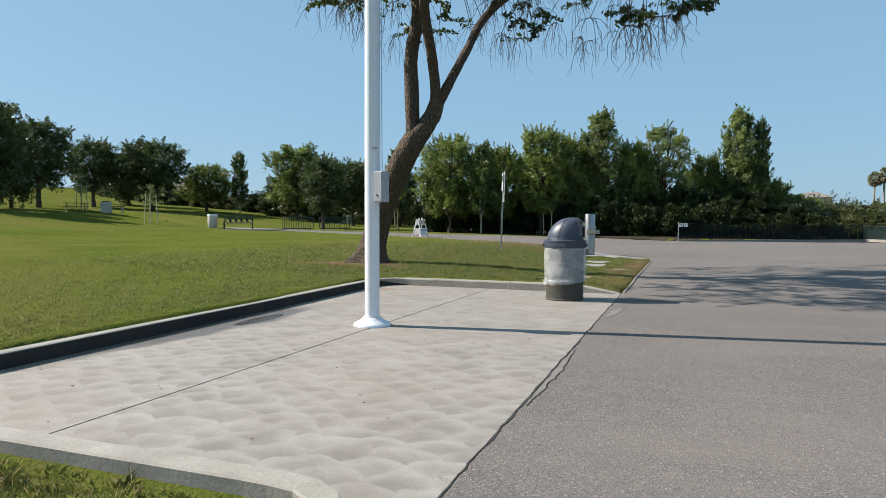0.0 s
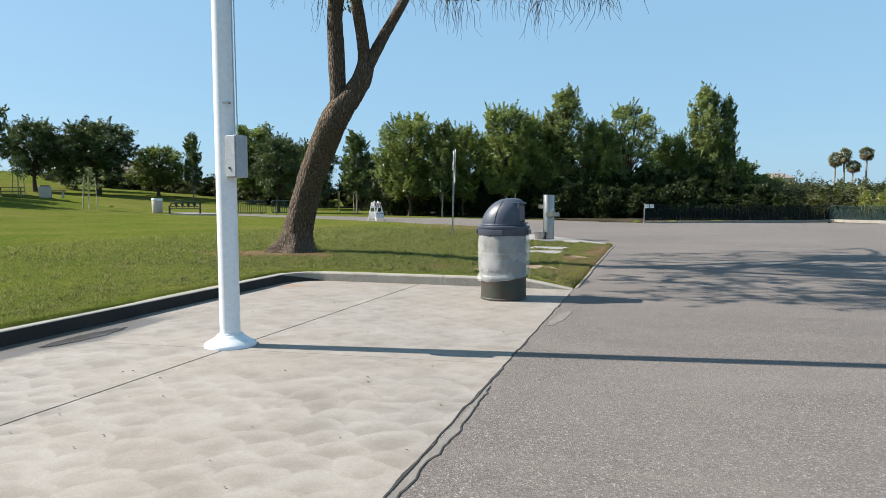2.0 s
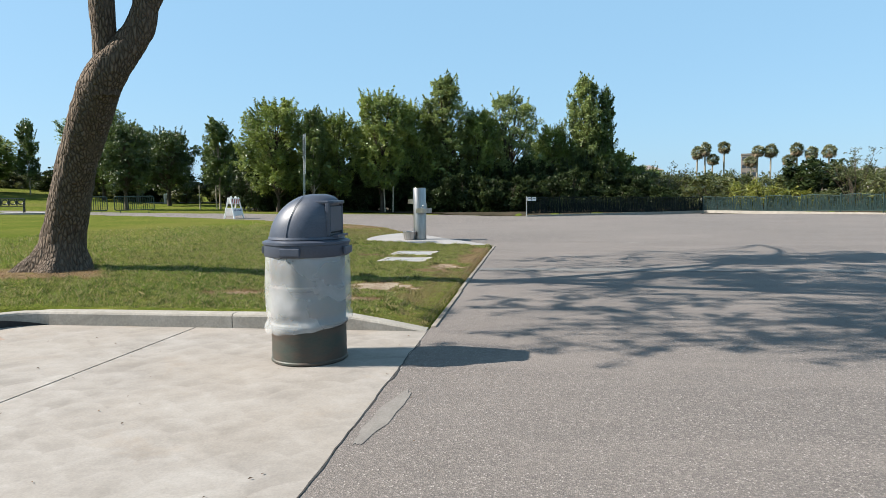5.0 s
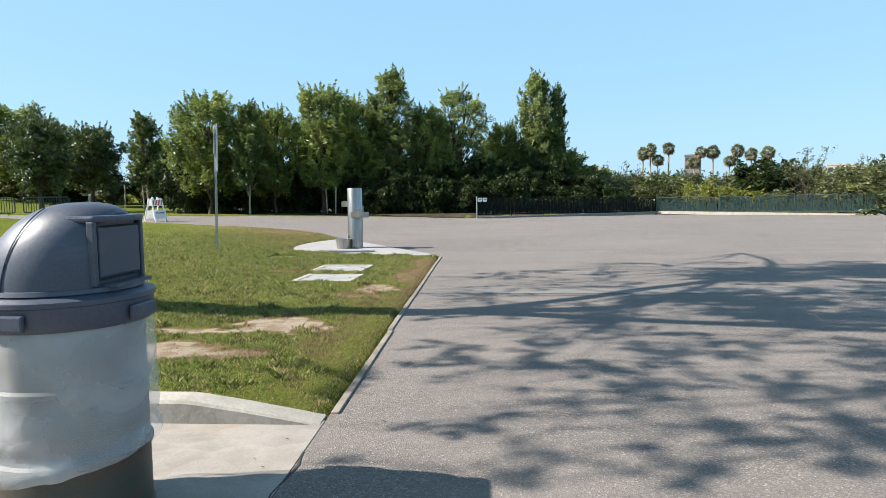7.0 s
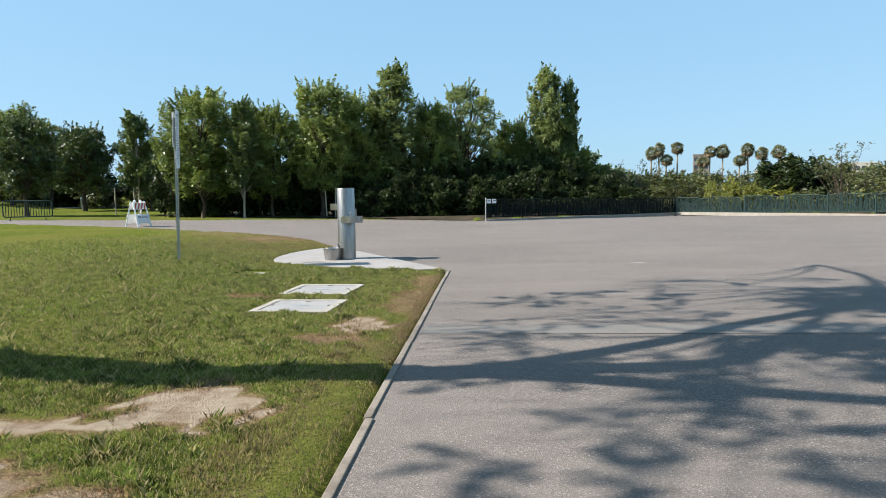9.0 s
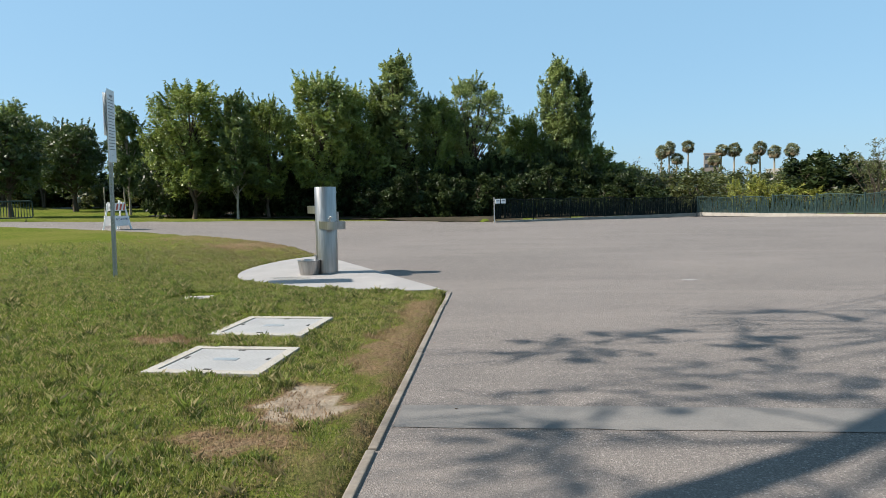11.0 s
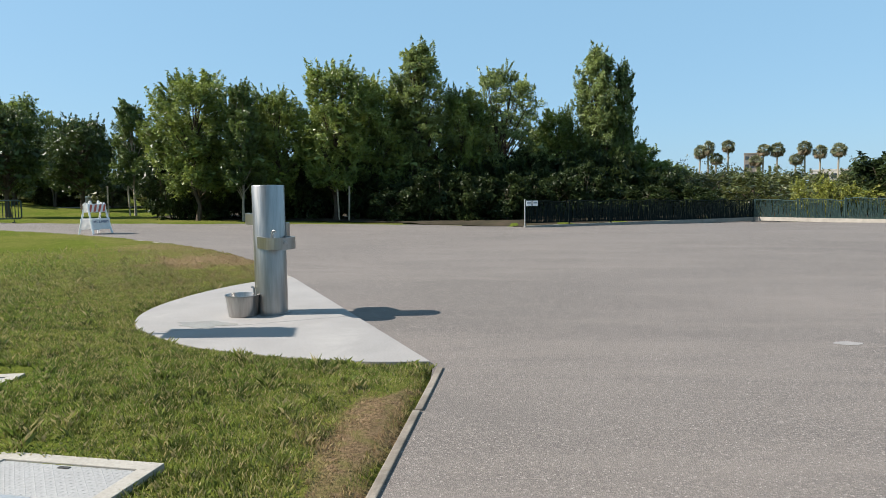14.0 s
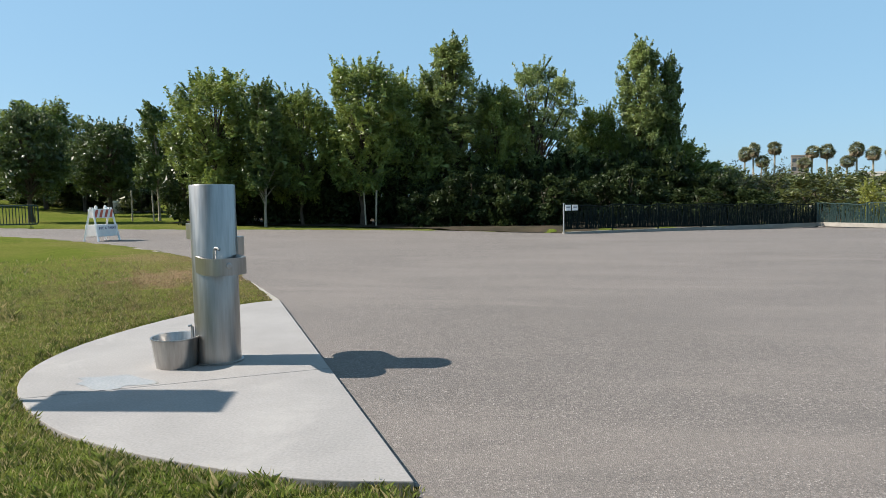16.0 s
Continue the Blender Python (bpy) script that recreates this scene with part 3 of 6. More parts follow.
def wobble(x, y, f, seed=0.0):
    return (np.sin(x * f * 1.3 + seed) * np.cos(y * f * 0.9 + 1.7 * seed) + np.sin((x + y) * f * 2.1 + 2 * seed) * 0.5 + np.cos((x - 1.3 * y) * f * 3.7 + seed) * 0.3) / 1.8


# bare and straw-coloured spots: x, y, half length along x, along y, strength
SPOTS = [(-2.03, 14.42, 0.46, 0.44, 1.0), (-2.6, 14.0, 0.5, 0.2, 0.95), (-2.5, 13.1, 0.5, 0.42, 0.85), (-1.95, 13.1, 0.25, 0.2, 0.75), (-3.4, 13.2, 0.5, 0.3, 0.8), (-1.3, 14.3, 0.3, 2.2, 0.36), (-7.7, 14.5, 1.6, 0.8, 0.66), (-1.5, 17.1, 0.35, 0.5, 0.9),
         (-1.22, 18.8, 0.26, 1.3, 0.6), (-1.15, 20.6, 0.22, 0.8, 0.6), (-3.3, 18.6, 0.3, 0.2, 0.7), (-6.3, 29.0, 1.4, 1.6, 0.6), (-9, 32.2, 2.2, 1.2, 0.5), (-1.75, 16.4, 0.45, 0.2, 0.7), (-8.8, 30.2, 2.5, 1.1, 0.35)]


def dryness(x, y):
    v = np.zeros(np.shape(x))
    w = wobble(x, y, 3.1, 1.3) * 0.36 + wobble(x, y, 9.0, 0.4) * 0.34 + wobble(x, y, 23.0, 2.4) * 0.2
    for cx, cy, a, b, k in SPOTS:
        r = np.hypot((x - cx) / a, (y - cy) / b) + w
        v = np.maximum(v, k * step(1.15, 0.75, r))
    edge = signed(LOT, x, y)
    v = np.maximum(v, (0.34 + 0.2 * step(14.5, 17, y)) * step(22.0, 20.6, y + w) * step(0.6, 0.08, edge + w * 0.7) * step(10, 12, y) * step(30, 22, y))
    v = np.maximum(v, 0.42 * step(4.5, 0.5, edge + w * 2.5) * step(21, 29, y) * step(44, 37, y))
    return np.clip(v, 0, 1)


def axis(*spans):
    out = []
    for a, b, n in spans:
        out += list(np.linspace(a, b, n, endpoint=False))
    return np.array(out + [spans[-1][1]])


gx = axis((-3000, -300, 8), (-300, -100, 10), (-100, -34, 33), (-34, -10, 48), (-10, -5.7, 24), (-5.7, -0.63, 44), (-0.63, 30, 30), (30, 100, 12), (100, 400, 8), (400, 3000, 6))
gy = axis((-3000, -100, 6), (-100, -6, 10), (-6, 1.5, 20), (1.5, 3, 14), (3, 11.2, 40), (11.2, 12.4, 12), (12.4, 30, 88), (30, 60, 60), (60, 120, 24), (120, 400, 12), (400, 3000, 8))
GX, GY = np.meshgrid(gx, gy)
GZ, GD = ground_z(GX, GY)
GZ = GZ + 0.012 * wobble(GX, GY, 2.3) * (GD > 0.3)
ny, nx = GX.shape
idx = np.arange(nx * ny).reshape(ny, nx)
quads = np.stack([idx[:-1, :-1], idx[:-1, 1:], idx[1:, 1:], idx[1:, :-1]], -1).reshape(-1, 4)
ground = new("ground", fast_mesh("ground", np.stack([GX, GY, GZ], -1).reshape(-1, 3), 4, quads, TURF, dryness(GX, GY).ravel(), True))
tagged(ground, "mown green lawn with dry and bare patches", "lawn", kind="structure")

rx, ry = axis((-60, -10, 50), (-10, 60, 140)), axis((-60, 0, 30), (0, 30, 60), (30, 64, 68))
RX, RY = np.meshgrid(rx, ry)
keep = (signed(LOT, RX, RY) < 0.9) & ((RX > -1.2) | (RY > 21.9))
ny, nx = RX.shape
idx = np.arange(nx * ny).reshape(ny, nx)
quads = np.stack([idx[:-1, :-1], idx[:-1, 1:], idx[1:, 1:], idx[1:, :-1]], -1).reshape(-1, 4)
cell = (keep[:-1, :-1] & keep[:-1, 1:] & keep[1:, 1:] & keep[1:, :-1]).ravel()
# the straight kerbless side follows its line exactly
RX = np.where((RX < -0.5) & (RX > -1.4) & (RY < 21.8), -0.95, RX)
road = new("road", fast_mesh("road", np.stack([RX, RY, road_z(RX, RY)], -1).reshape(-1, 3), 4, quads[cell], ASPHALT, None, True))
tagged(road, "worn grey asphalt parking lot and drive", "asphalt", kind="structure")


# shaded leaf litter under the row of trees, and the rough ground beyond the fence
BED = [(-23, 53.2), (-17, 50.9), (-11, 50.2), (-8.5, 49.4), (-6.5, 48.6), (-4.5, 48.3), (-1.8, 48.1), (-0.5, 47.3), (12.0, 55.6), (21.6, 45.2), (40, 24.6), (70, 10), (90, 60), (60, 110), (-10, 110), (-24, 70)]
bx, by = axis((-24, 24, 96), (24, 90, 40)), axis((10, 45, 30), (45, 66, 52), (66, 110, 22))
BX, BY = np.meshgrid(bx, by)
inside = signed(BED, BX, BY) < 0
ny, nx = BX.shape
idx = np.arange(nx * ny).reshape(ny, nx)
quads = np.stack([idx[:-1, :-1], idx[:-1, 1:], idx[1:, 1:], idx[1:, :-1]], -1).reshape(-1, 4)
cell = (inside[:-1, :-1] & inside[:-1, 1:] & inside[1:, 1:] & inside[1:, :-1]).ravel()
# soil colour taken darker so that it holds the shade there too
SHADED_BED = surf("leaf_litter_soil", (0.052, 0.040, 0.027), (0.030, 0.026, 0.016), 1.1, 0.95, 0, 0.8, 18, (0.060, 0.058, 0.024), spec=0.1, world_space=True)
bed = new("ground_bed", fast_mesh("ground_bed", np.stack([BX, BY, np.maximum(ground_z(BX, BY)[0], road_z(BX, BY) - 0.02) + 0.05 + 0.03 * wobble(BX, BY, 2.9, 0.6)], -1).reshape(-1, 3), 4, quads[cell], SHADED_BED, None, True))
tagged(bed, "soil and leaf litter under the trees, coloured dark for shade", "soil", kind="structure")


# ---- pad, kerbs, edging ----
def clip_half(poly, axis_i, limit, keep_less):
    out = []
    for p, q in zip(poly, poly[1:] + poly[:1]):
        a, b = p[axis_i] - limit, q[axis_i] - limit
        if keep_less:
            a, b = -a, -b
        if a >= 0:
            out.append(p)
        if a * b < 0:
            t = a / (a - b)
            out.append((p[0] + t * (q[0] - p[0]), p[1] + t * (q[1] - p[1])))
    return out


def clip_line(poly, slope, rise, below):
    """Keeps the part of a polygon below, or above, the line y = rise + slope * x."""
    turned = [(x, y - slope * x) for x, y in poly]
    return [(x, y + slope * x) for x, y in clip_half(turned, 1, rise, below)]


pavement = thing("pavement", Matrix(), "pale hand-floated concrete pad with sawn joints", "pavement", kind="structure")
outer = [(-5.6, 2.70), (-1.75, 2.72), (-1.5, 2.66), (-1.35, 2.42), (-1.16, 1.95), (-0.955, 1.5), (-0.955, 11.8), (-5.3, 11.8), (-5.6, 11.4)]
# the long joint leans a little; in the slabs' own turned axes it runs straight
LEAN = 0.0135


def joint_x(y):
    return -3.43 + LEAN * (y - 2.7)


for x_less in (True, False):
    for y_less in (True, False):
        q = [(x - joint_x(y), y) for x, y in outer]
        q = clip_half(q, 0, -0.007 if x_less else 0.007, x_less)
        q = [(x + joint_x(y), y) for x, y in q]
        q = clip_line(q, 0.075, 7.26 + (-0.003 if y_less else 0.003), y_less)
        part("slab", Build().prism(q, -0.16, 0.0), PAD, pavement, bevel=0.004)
part("joint_filler", Build().prism([(joint_x(2.75) - 0.01, 2.75), (joint_x(2.75) + 0.01, 2.75), (joint_x(11.7) + 0.01, 11.7), (joint_x(11.7) - 0.01, 11.7)], -0.09, -0.012).prism([(-5.4, 7.256 - 0.075 * 5.4), (-1.0, 7.256 - 0.075), (-1.0, 7.264 - 0.075), (-5.4, 7.264 - 0.075 * 5.4)], -0.09, -0.012), DARK, pavement, "dark dirt in the sawn joint")


def ribbon(pts, profile):
    """Sweeps a cross-section (offset to the left of the way, height factor) along points (x, y, height)."""
    b = Build()
    vs, fs = [], []
    n = len(profile)
    for i, (x, y, h) in enumerate(pts):
        a, c = pts[max(i - 1, 0)], pts[min(i + 1, len(pts) - 1)]
        dx, dy = c[0] - a[0], c[1] - a[1]
        l = math.hypot(dx, dy)
        nx_, ny_ = -dy / l, dx / l
        vs += [(x + nx_ * o, y + ny_ * o, -0.15 + (h + 0.15) * k if k <= 1 else h) for o, k in profile]
    for i in range(len(pts) - 1):
        for k in range(n - 1):
            a = i * n + k
            fs.append((a, a + n, a + n + 1, a + 1))
    fs.append(tuple(range(n)))
    fs.append(tuple((len(pts) - 1) * n + k for k in range(n - 1, -1, -1)))
    return b.add(vs, fs)


KERB_PROFILE = [(0.0, 0.0), (0.0, 0.92), (0.012, 0.98), (0.03, 1.0), (0.165, 1.0), (0.18, 0.97), (0.185, 0.0)]
left_run = [(-5.27 - 0.15 * k / 22, 2.62 + 0.375 * k, 0.138) for k in range(23)]
bend = [(-4.92 - 0.5 * math.cos(a), 11.22 + 0.5 * math.sin(a), 0.139) for a in np.linspace(0, math.pi / 2, 9)]
back_run = [(-4.92 + 0.4 * k, 11.72, 0.14) for k in range(1, 8)]
tail = [(-2.05, 11.72, 0.142), (-1.78, 11.72, 0.142), (-1.7, 11.72, 0.134), (-1.4, 11.72, 0.085), (-1.1, 11.72, 0.03), (-0.97, 11.72, 0.004)]
kerb = thing("kerb", Matrix(), "grey concrete kerb round the pad", "kerb", kind="structure")
line = left_run + bend + back_run
cuts = [(0, 8), (8, 16), (16, len(left_run) + 9 + 4), (len(left_run) + 9 + 4, len(line))]
for k, (a, b) in enumerate(cuts):
    seg = line[a:b + 1] if k < 3 else line[a:] + tail
    if k:
        seg = [(seg[0][0] + (seg[1][0] - seg[0][0]) * 0.02, seg[0][1] + (seg[1][1] - seg[0][1]) * 0.02, seg[0][2])] + seg[1:]
    part("kerb_stone", ribbon(seg, KERB_PROFILE), KERB, kerb)
front = [(-5.6, 2.695, 0.004), (-3.9, 2.70, 0.004), (-1.95, 2.715, 0.004), (-1.78, 2.71, 0.004), (-1.62, 2.69, 0.0035), (-1.52, 2.63, 0.003), (-1.42, 2.48, 0.003), (-1.30, 2.2, 0.003)]
part("kerb_stone", ribbon(front, [(-0.012, 0.0), (-0.012, 0.93), (0.0, 1.0), (0.15, 1.0), (0.16, 0.0)]), KERB, kerb)

edging = thing("edging", Matrix(), "narrow concrete edging strip between lawn and asphalt", "edging", kind="structure")
yy = 11.9
while yy < 21.8:
    ln = min(random.uniform(1.6, 2.6), 21.9 - yy)
    w = random.uniform(-0.015, 0.015)
    part("edging_strip", Build().box((-0.93 + w, yy + ln / 2, -0.035), (0.05, ln - 0.02, 0.1)), SOIL_EDGE, edging, bevel=0.008)
    yy += ln
curve_pts = [(-4.2, 27.36), (-5.6, 29.3), (-7.05, 31.0), (-8.3, 32.3), (-9.55, 33.5), (-11.0, 34.8), (-12.55, 36.0)]
for (ax, ay), (bx, by) in zip(curve_pts, curve_pts[1:]):
    d = math.hypot(bx - ax, by - ay)
    rz = float(road_z(np.array((ax + bx) / 2), np.array((ay + by) / 2)))
    part("edging_strip", Build().box((0, 0, 0), (d - 0.02, 0.1, 0.14), pose((ax + bx) / 2, (ay + by) / 2, rz - 0.05, 0, 0, math.degrees(math.atan2(by - ay, bx - ax)))), KERB, edging)

# ragged, crumbled asphalt lip along the pad
lip = Build()
pts = []
for k in range(121):
    y = 1.6 + k * 0.081
    pts.append((-0.955 + 0.022 * noise.noise((y * 3.1, 0, 0)) + 0.014 * noise.noise((y * 11, 4, 0)), y))
for (ax, ay), (bx, by) in zip(pts, pts[1:]):
    w0, w1 = (0.007 + 0.024 * abs(noise.noise((ay * 2.3, 9, 0))), 0.007 + 0.024 * abs(noise.noise((by * 2.3, 9, 0))))
    lip.add([(ax, ay, 0.004), (ax + w0, ay, 0.004), (bx + w1, by, 0.004), (bx, by, 0.004)], [(0, 1, 2, 3)])
part("crumbled_edge", lip, DARK, pavement, "dark open crack along the pad's edge")
# a sliver of broken cement beside the pad, and the crack that splits it off
SMEAR = surf("old_cement", (0.172, 0.158, 0.142), (0.145, 0.132, 0.118), 7.0, 0.9, 0, 0.4, 50, (0.12, 0.11, 0.10), world_space=True)
sliver, crack, sp = Build(), Build(), []
for k in range(41):
    y = 4.45 + 0.052 * k
    w = 0.06 * max(0.0, math.sin(math.pi * k / 40)) ** 0.7 * (0.75 + 0.5 * noise.noise((y * 4, 2, 0))) + 0.02 * noise.noise((y * 15, 3, 0))
    sp.append((max(0.012, w), y))
for (wa, ya), (wb, yb) in zip(sp, sp[1:]):
    sliver.add([(-0.93, ya, 0.0035), (-0.93 + wa, ya, 0.003), (-0.93 + wb, yb, 0.003), (-0.93, yb, 0.0035)], [(0, 1, 2, 3)])
    crack.add([(-0.93 + wa, ya, 0.0045), (-0.921 + wa, ya, 0.0045), (-0.921 + wb, yb, 0.0045), (-0.93 + wb, yb, 0.0045)], [(0, 1, 2, 3)])
part("broken_sliver", sliver, SMEAR, pavement, "broken sliver of cement along the edge")
part("crack", crack, DARK, pavement, "jagged dark crack in the asphalt")

# damp kerb face, its shade painted in, with a shallow puddle at its foot
# strip tapers round the bend, where the face turns towards the sun
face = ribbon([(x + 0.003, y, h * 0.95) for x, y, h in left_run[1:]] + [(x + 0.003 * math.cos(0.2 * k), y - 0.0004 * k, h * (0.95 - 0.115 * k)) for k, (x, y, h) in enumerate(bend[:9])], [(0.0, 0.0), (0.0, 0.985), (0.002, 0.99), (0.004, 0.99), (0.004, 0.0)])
part("kerb_face", face, DAMP_SHADE, kerb, "kerb face, damp and shade in one dark colour")


def flat_patch(name, cx, cy, a, b, z, mat, seed, label, n=48, turn=0.0):
    q = Build()
    pts_ = []
    for k in range(n):
        t_ = 2 * math.pi * k / n
        r_ = 1 + 0.25 * noise.noise((2.2 * math.cos(t_) + seed, 2.2 * math.sin(t_), 0)) + 0.12 * noise.noise((6 * math.cos(t_) + seed, 6 * math.sin(t_), 2))
        x_, y_ = a * r_ * math.cos(t_), b * r_ * math.sin(t_)
        pts_.append((cx + x_ * math.cos(turn) - y_ * math.sin(turn), cy + x_ * math.sin(turn) + y_ * math.cos(turn), z))
    q.add(pts_, [tuple(range(n))])
    return tagged(new(name, q.mesh(name, mat)), label, "stain", kind="stuff")


TRENCH = surf("patched_asphalt", (0.115, 0.108, 0.10), (0.14, 0.13, 0.118), 3.0, 0.8, 0, 0.35, 90, (0.09, 0.085, 0.08), world_space=True)
trench = Build()
for k in range(44):
    xa, xb = -0.88 + 0.22 * k, -0.88 + 0.22 * (k + 1)
    ja, jb = 0.02 * noise.noise((xa * 3, 1, 0)), 0.02 * noise.noise((xb * 3, 1, 0))
    trench.add([(xa, 16.72 + ja, 0.004), (xb, 16.72 + jb, 0.004), (xb, 17.12 - jb, 0.004), (xa, 17.12 - ja, 0.004)], [(0, 1, 2, 3)])
part("trench_patch", trench, TRENCH, road, "darker strip of patched asphalt across the lot")
flat_patch("pale_spot", 2.55, 23.0, 0.12, 0.07, 0.0035, PLAIN_CONC, 12.0, "small whitish spot on the asphalt")
flat_patch("puddle", -4.97, 7.05, 0.10, 0.48, 0.005, PUDDLE, 3.0, "thin shining puddle beside the kerb")
flat_patch("cement_smear", -0.82, 9.35, 0.06, 0.5, 0.0035, SMEAR, 8.0, "pale smear of cement on the asphalt beside the pad", turn=-0.1)
flat_patch("rust_stain", -5.12, 11.0, 0.28, 0.16, 0.002, RUST, 5.0, "faint rust-red stain on the concrete")

fountain_pad = thing("fountain_pad", Matrix(), "smooth pale concrete apron under a drinking fountain", "pavement", kind="structure")
JOINT = (0.577, 23.16 + 0.577 * 3.48)
near_piece = [(x, y) for x, y in clip_line(PAD_ARC, JOINT[0], JOINT[1] - 0.004, True)]
far_piece = [(x, y) for x, y in clip_line(PAD_ARC, JOINT[0], JOINT[1] + 0.004, False)]
for q in (near_piece, far_piece):
    part("slab", Build().prism(q, -0.15, 0.034), PLAIN_CONC, fountain_pad, bevel=0.006)


# small fallen leaves and grit on the pad and along its edge
LITTER = surf("dry_leaf", (0.16, 0.095, 0.05), (0.10, 0.065, 0.04), 9, 0.9, 0, 0, 30, world_space=True)
litter = Build()
rl = random.Random(5)
for k in range(190):
    if k < 130:
        x, y = rl.uniform(-5.2, -1.0), rl.uniform(2.7, 11.5)
    else:
        x, y = rl.gauss(-0.75, 0.35), rl.uniform(1.5, 20)
        if -1.0 < x < -0.86 or (x < -0.9 and y > 11.6):
            continue
    s_, a_ = rl.uniform(0.005, 0.014), rl.random() * 6.28
    u_, v_ = (s_ * math.cos(a_), s_ * math.sin(a_)), (-0.45 * s_ * math.sin(a_), 0.45 * s_ * math.cos(a_))
    litter.add([(x - u_[0], y - u_[1], 0.005), (x + v_[0], y + v_[1], 0.005 + s_ * 0.5), (x + u_[0], y + u_[1], 0.006), (x - v_[0], y - v_[1], 0.005 + s_ * 0.3)], [(0, 1, 2), (0, 2, 3)])
tagged(new("leaf_litter", litter.mesh("leaf_litter", LITTER)), "small dry leaves and grit scattered over the paving", "leaf litter", kind="stuff")


fallen = thing("fallen_stick", pose(-2.72, 13.42, 0.075, 0, 0, -28), "thin pale dead stick lying on the grass", "stick")
part("stick", Build().tube([(-0.2, 0, 0.01), (-0.05, 0.02, 0.02), (0.08, -0.01, 0.022), (0.2, 0.015, 0.012)], [0.006, 0.007, 0.006, 0.004], 6), PALE_BARK, fallen)


# ---- flagpole ----
pole = thing("flagpole", pose(-3.44, 7.15, 0), "tall white painted metal flagpole with flash collar", "flagpole")
part("shaft", Build().lathe([(0.088, 0.0), (0.088, 2.2), (0.082, 4.5), (0.06, 9.0), (0.045, 10.6)], 32), WHITE_PAINT, pole, smooth=True)
part("flash_collar", Build().lathe([(0.225, 0.0), (0.225, 0.018), (0.215, 0.032), (0.16, 0.06), (0.125, 0.085), (0.115, 0.10), (0.098, 0.105), (0.098, 0.115), (0.088, 0.118)], 40, cap=False), WHITE_PAINT, pole, smooth=True)
part("truck", Build().lathe([(0.05, 10.6), (0.09, 10.66), (0.05, 10.72)], 16), WHITE_PAINT, pole, smooth=True)
part("access_plate", Build().box((0.065, -0.055, 2.12), (0.05, 0.05, 0.014), None), GREY_BOX, pole, "small dark slot")
box_m = pose(0, 0, 0, 0, 0, -14)
cleat = part("halyard_box", Build().box((0.155, -0.01, 1.66), (0.13, 0.125, 0.36), box_m), GREY_BOX, pole, "grey metal halyard box", bevel=0.006)
part("box_door", Build().box((0.155, -0.078, 1.66), (0.118, 0.012, 0.345), box_m), GREY_BOX, cleat, bevel=0.003)
part("lock", Build().box((0.15, -0.088, 1.56), (0.012, 0.012, 0.02), box_m), DARK, cleat)
for k, o in enumerate((0.0, 0.028)):
    part("halyard", Build().tube([(0.12 + o, -0.03, 1.84), (0.115 + o * 0.8, -0.03, 4.0), (0.07 + o * 0.5, -0.02, 10.6)], 0.005, 6), GALV, pole, "grey rope")


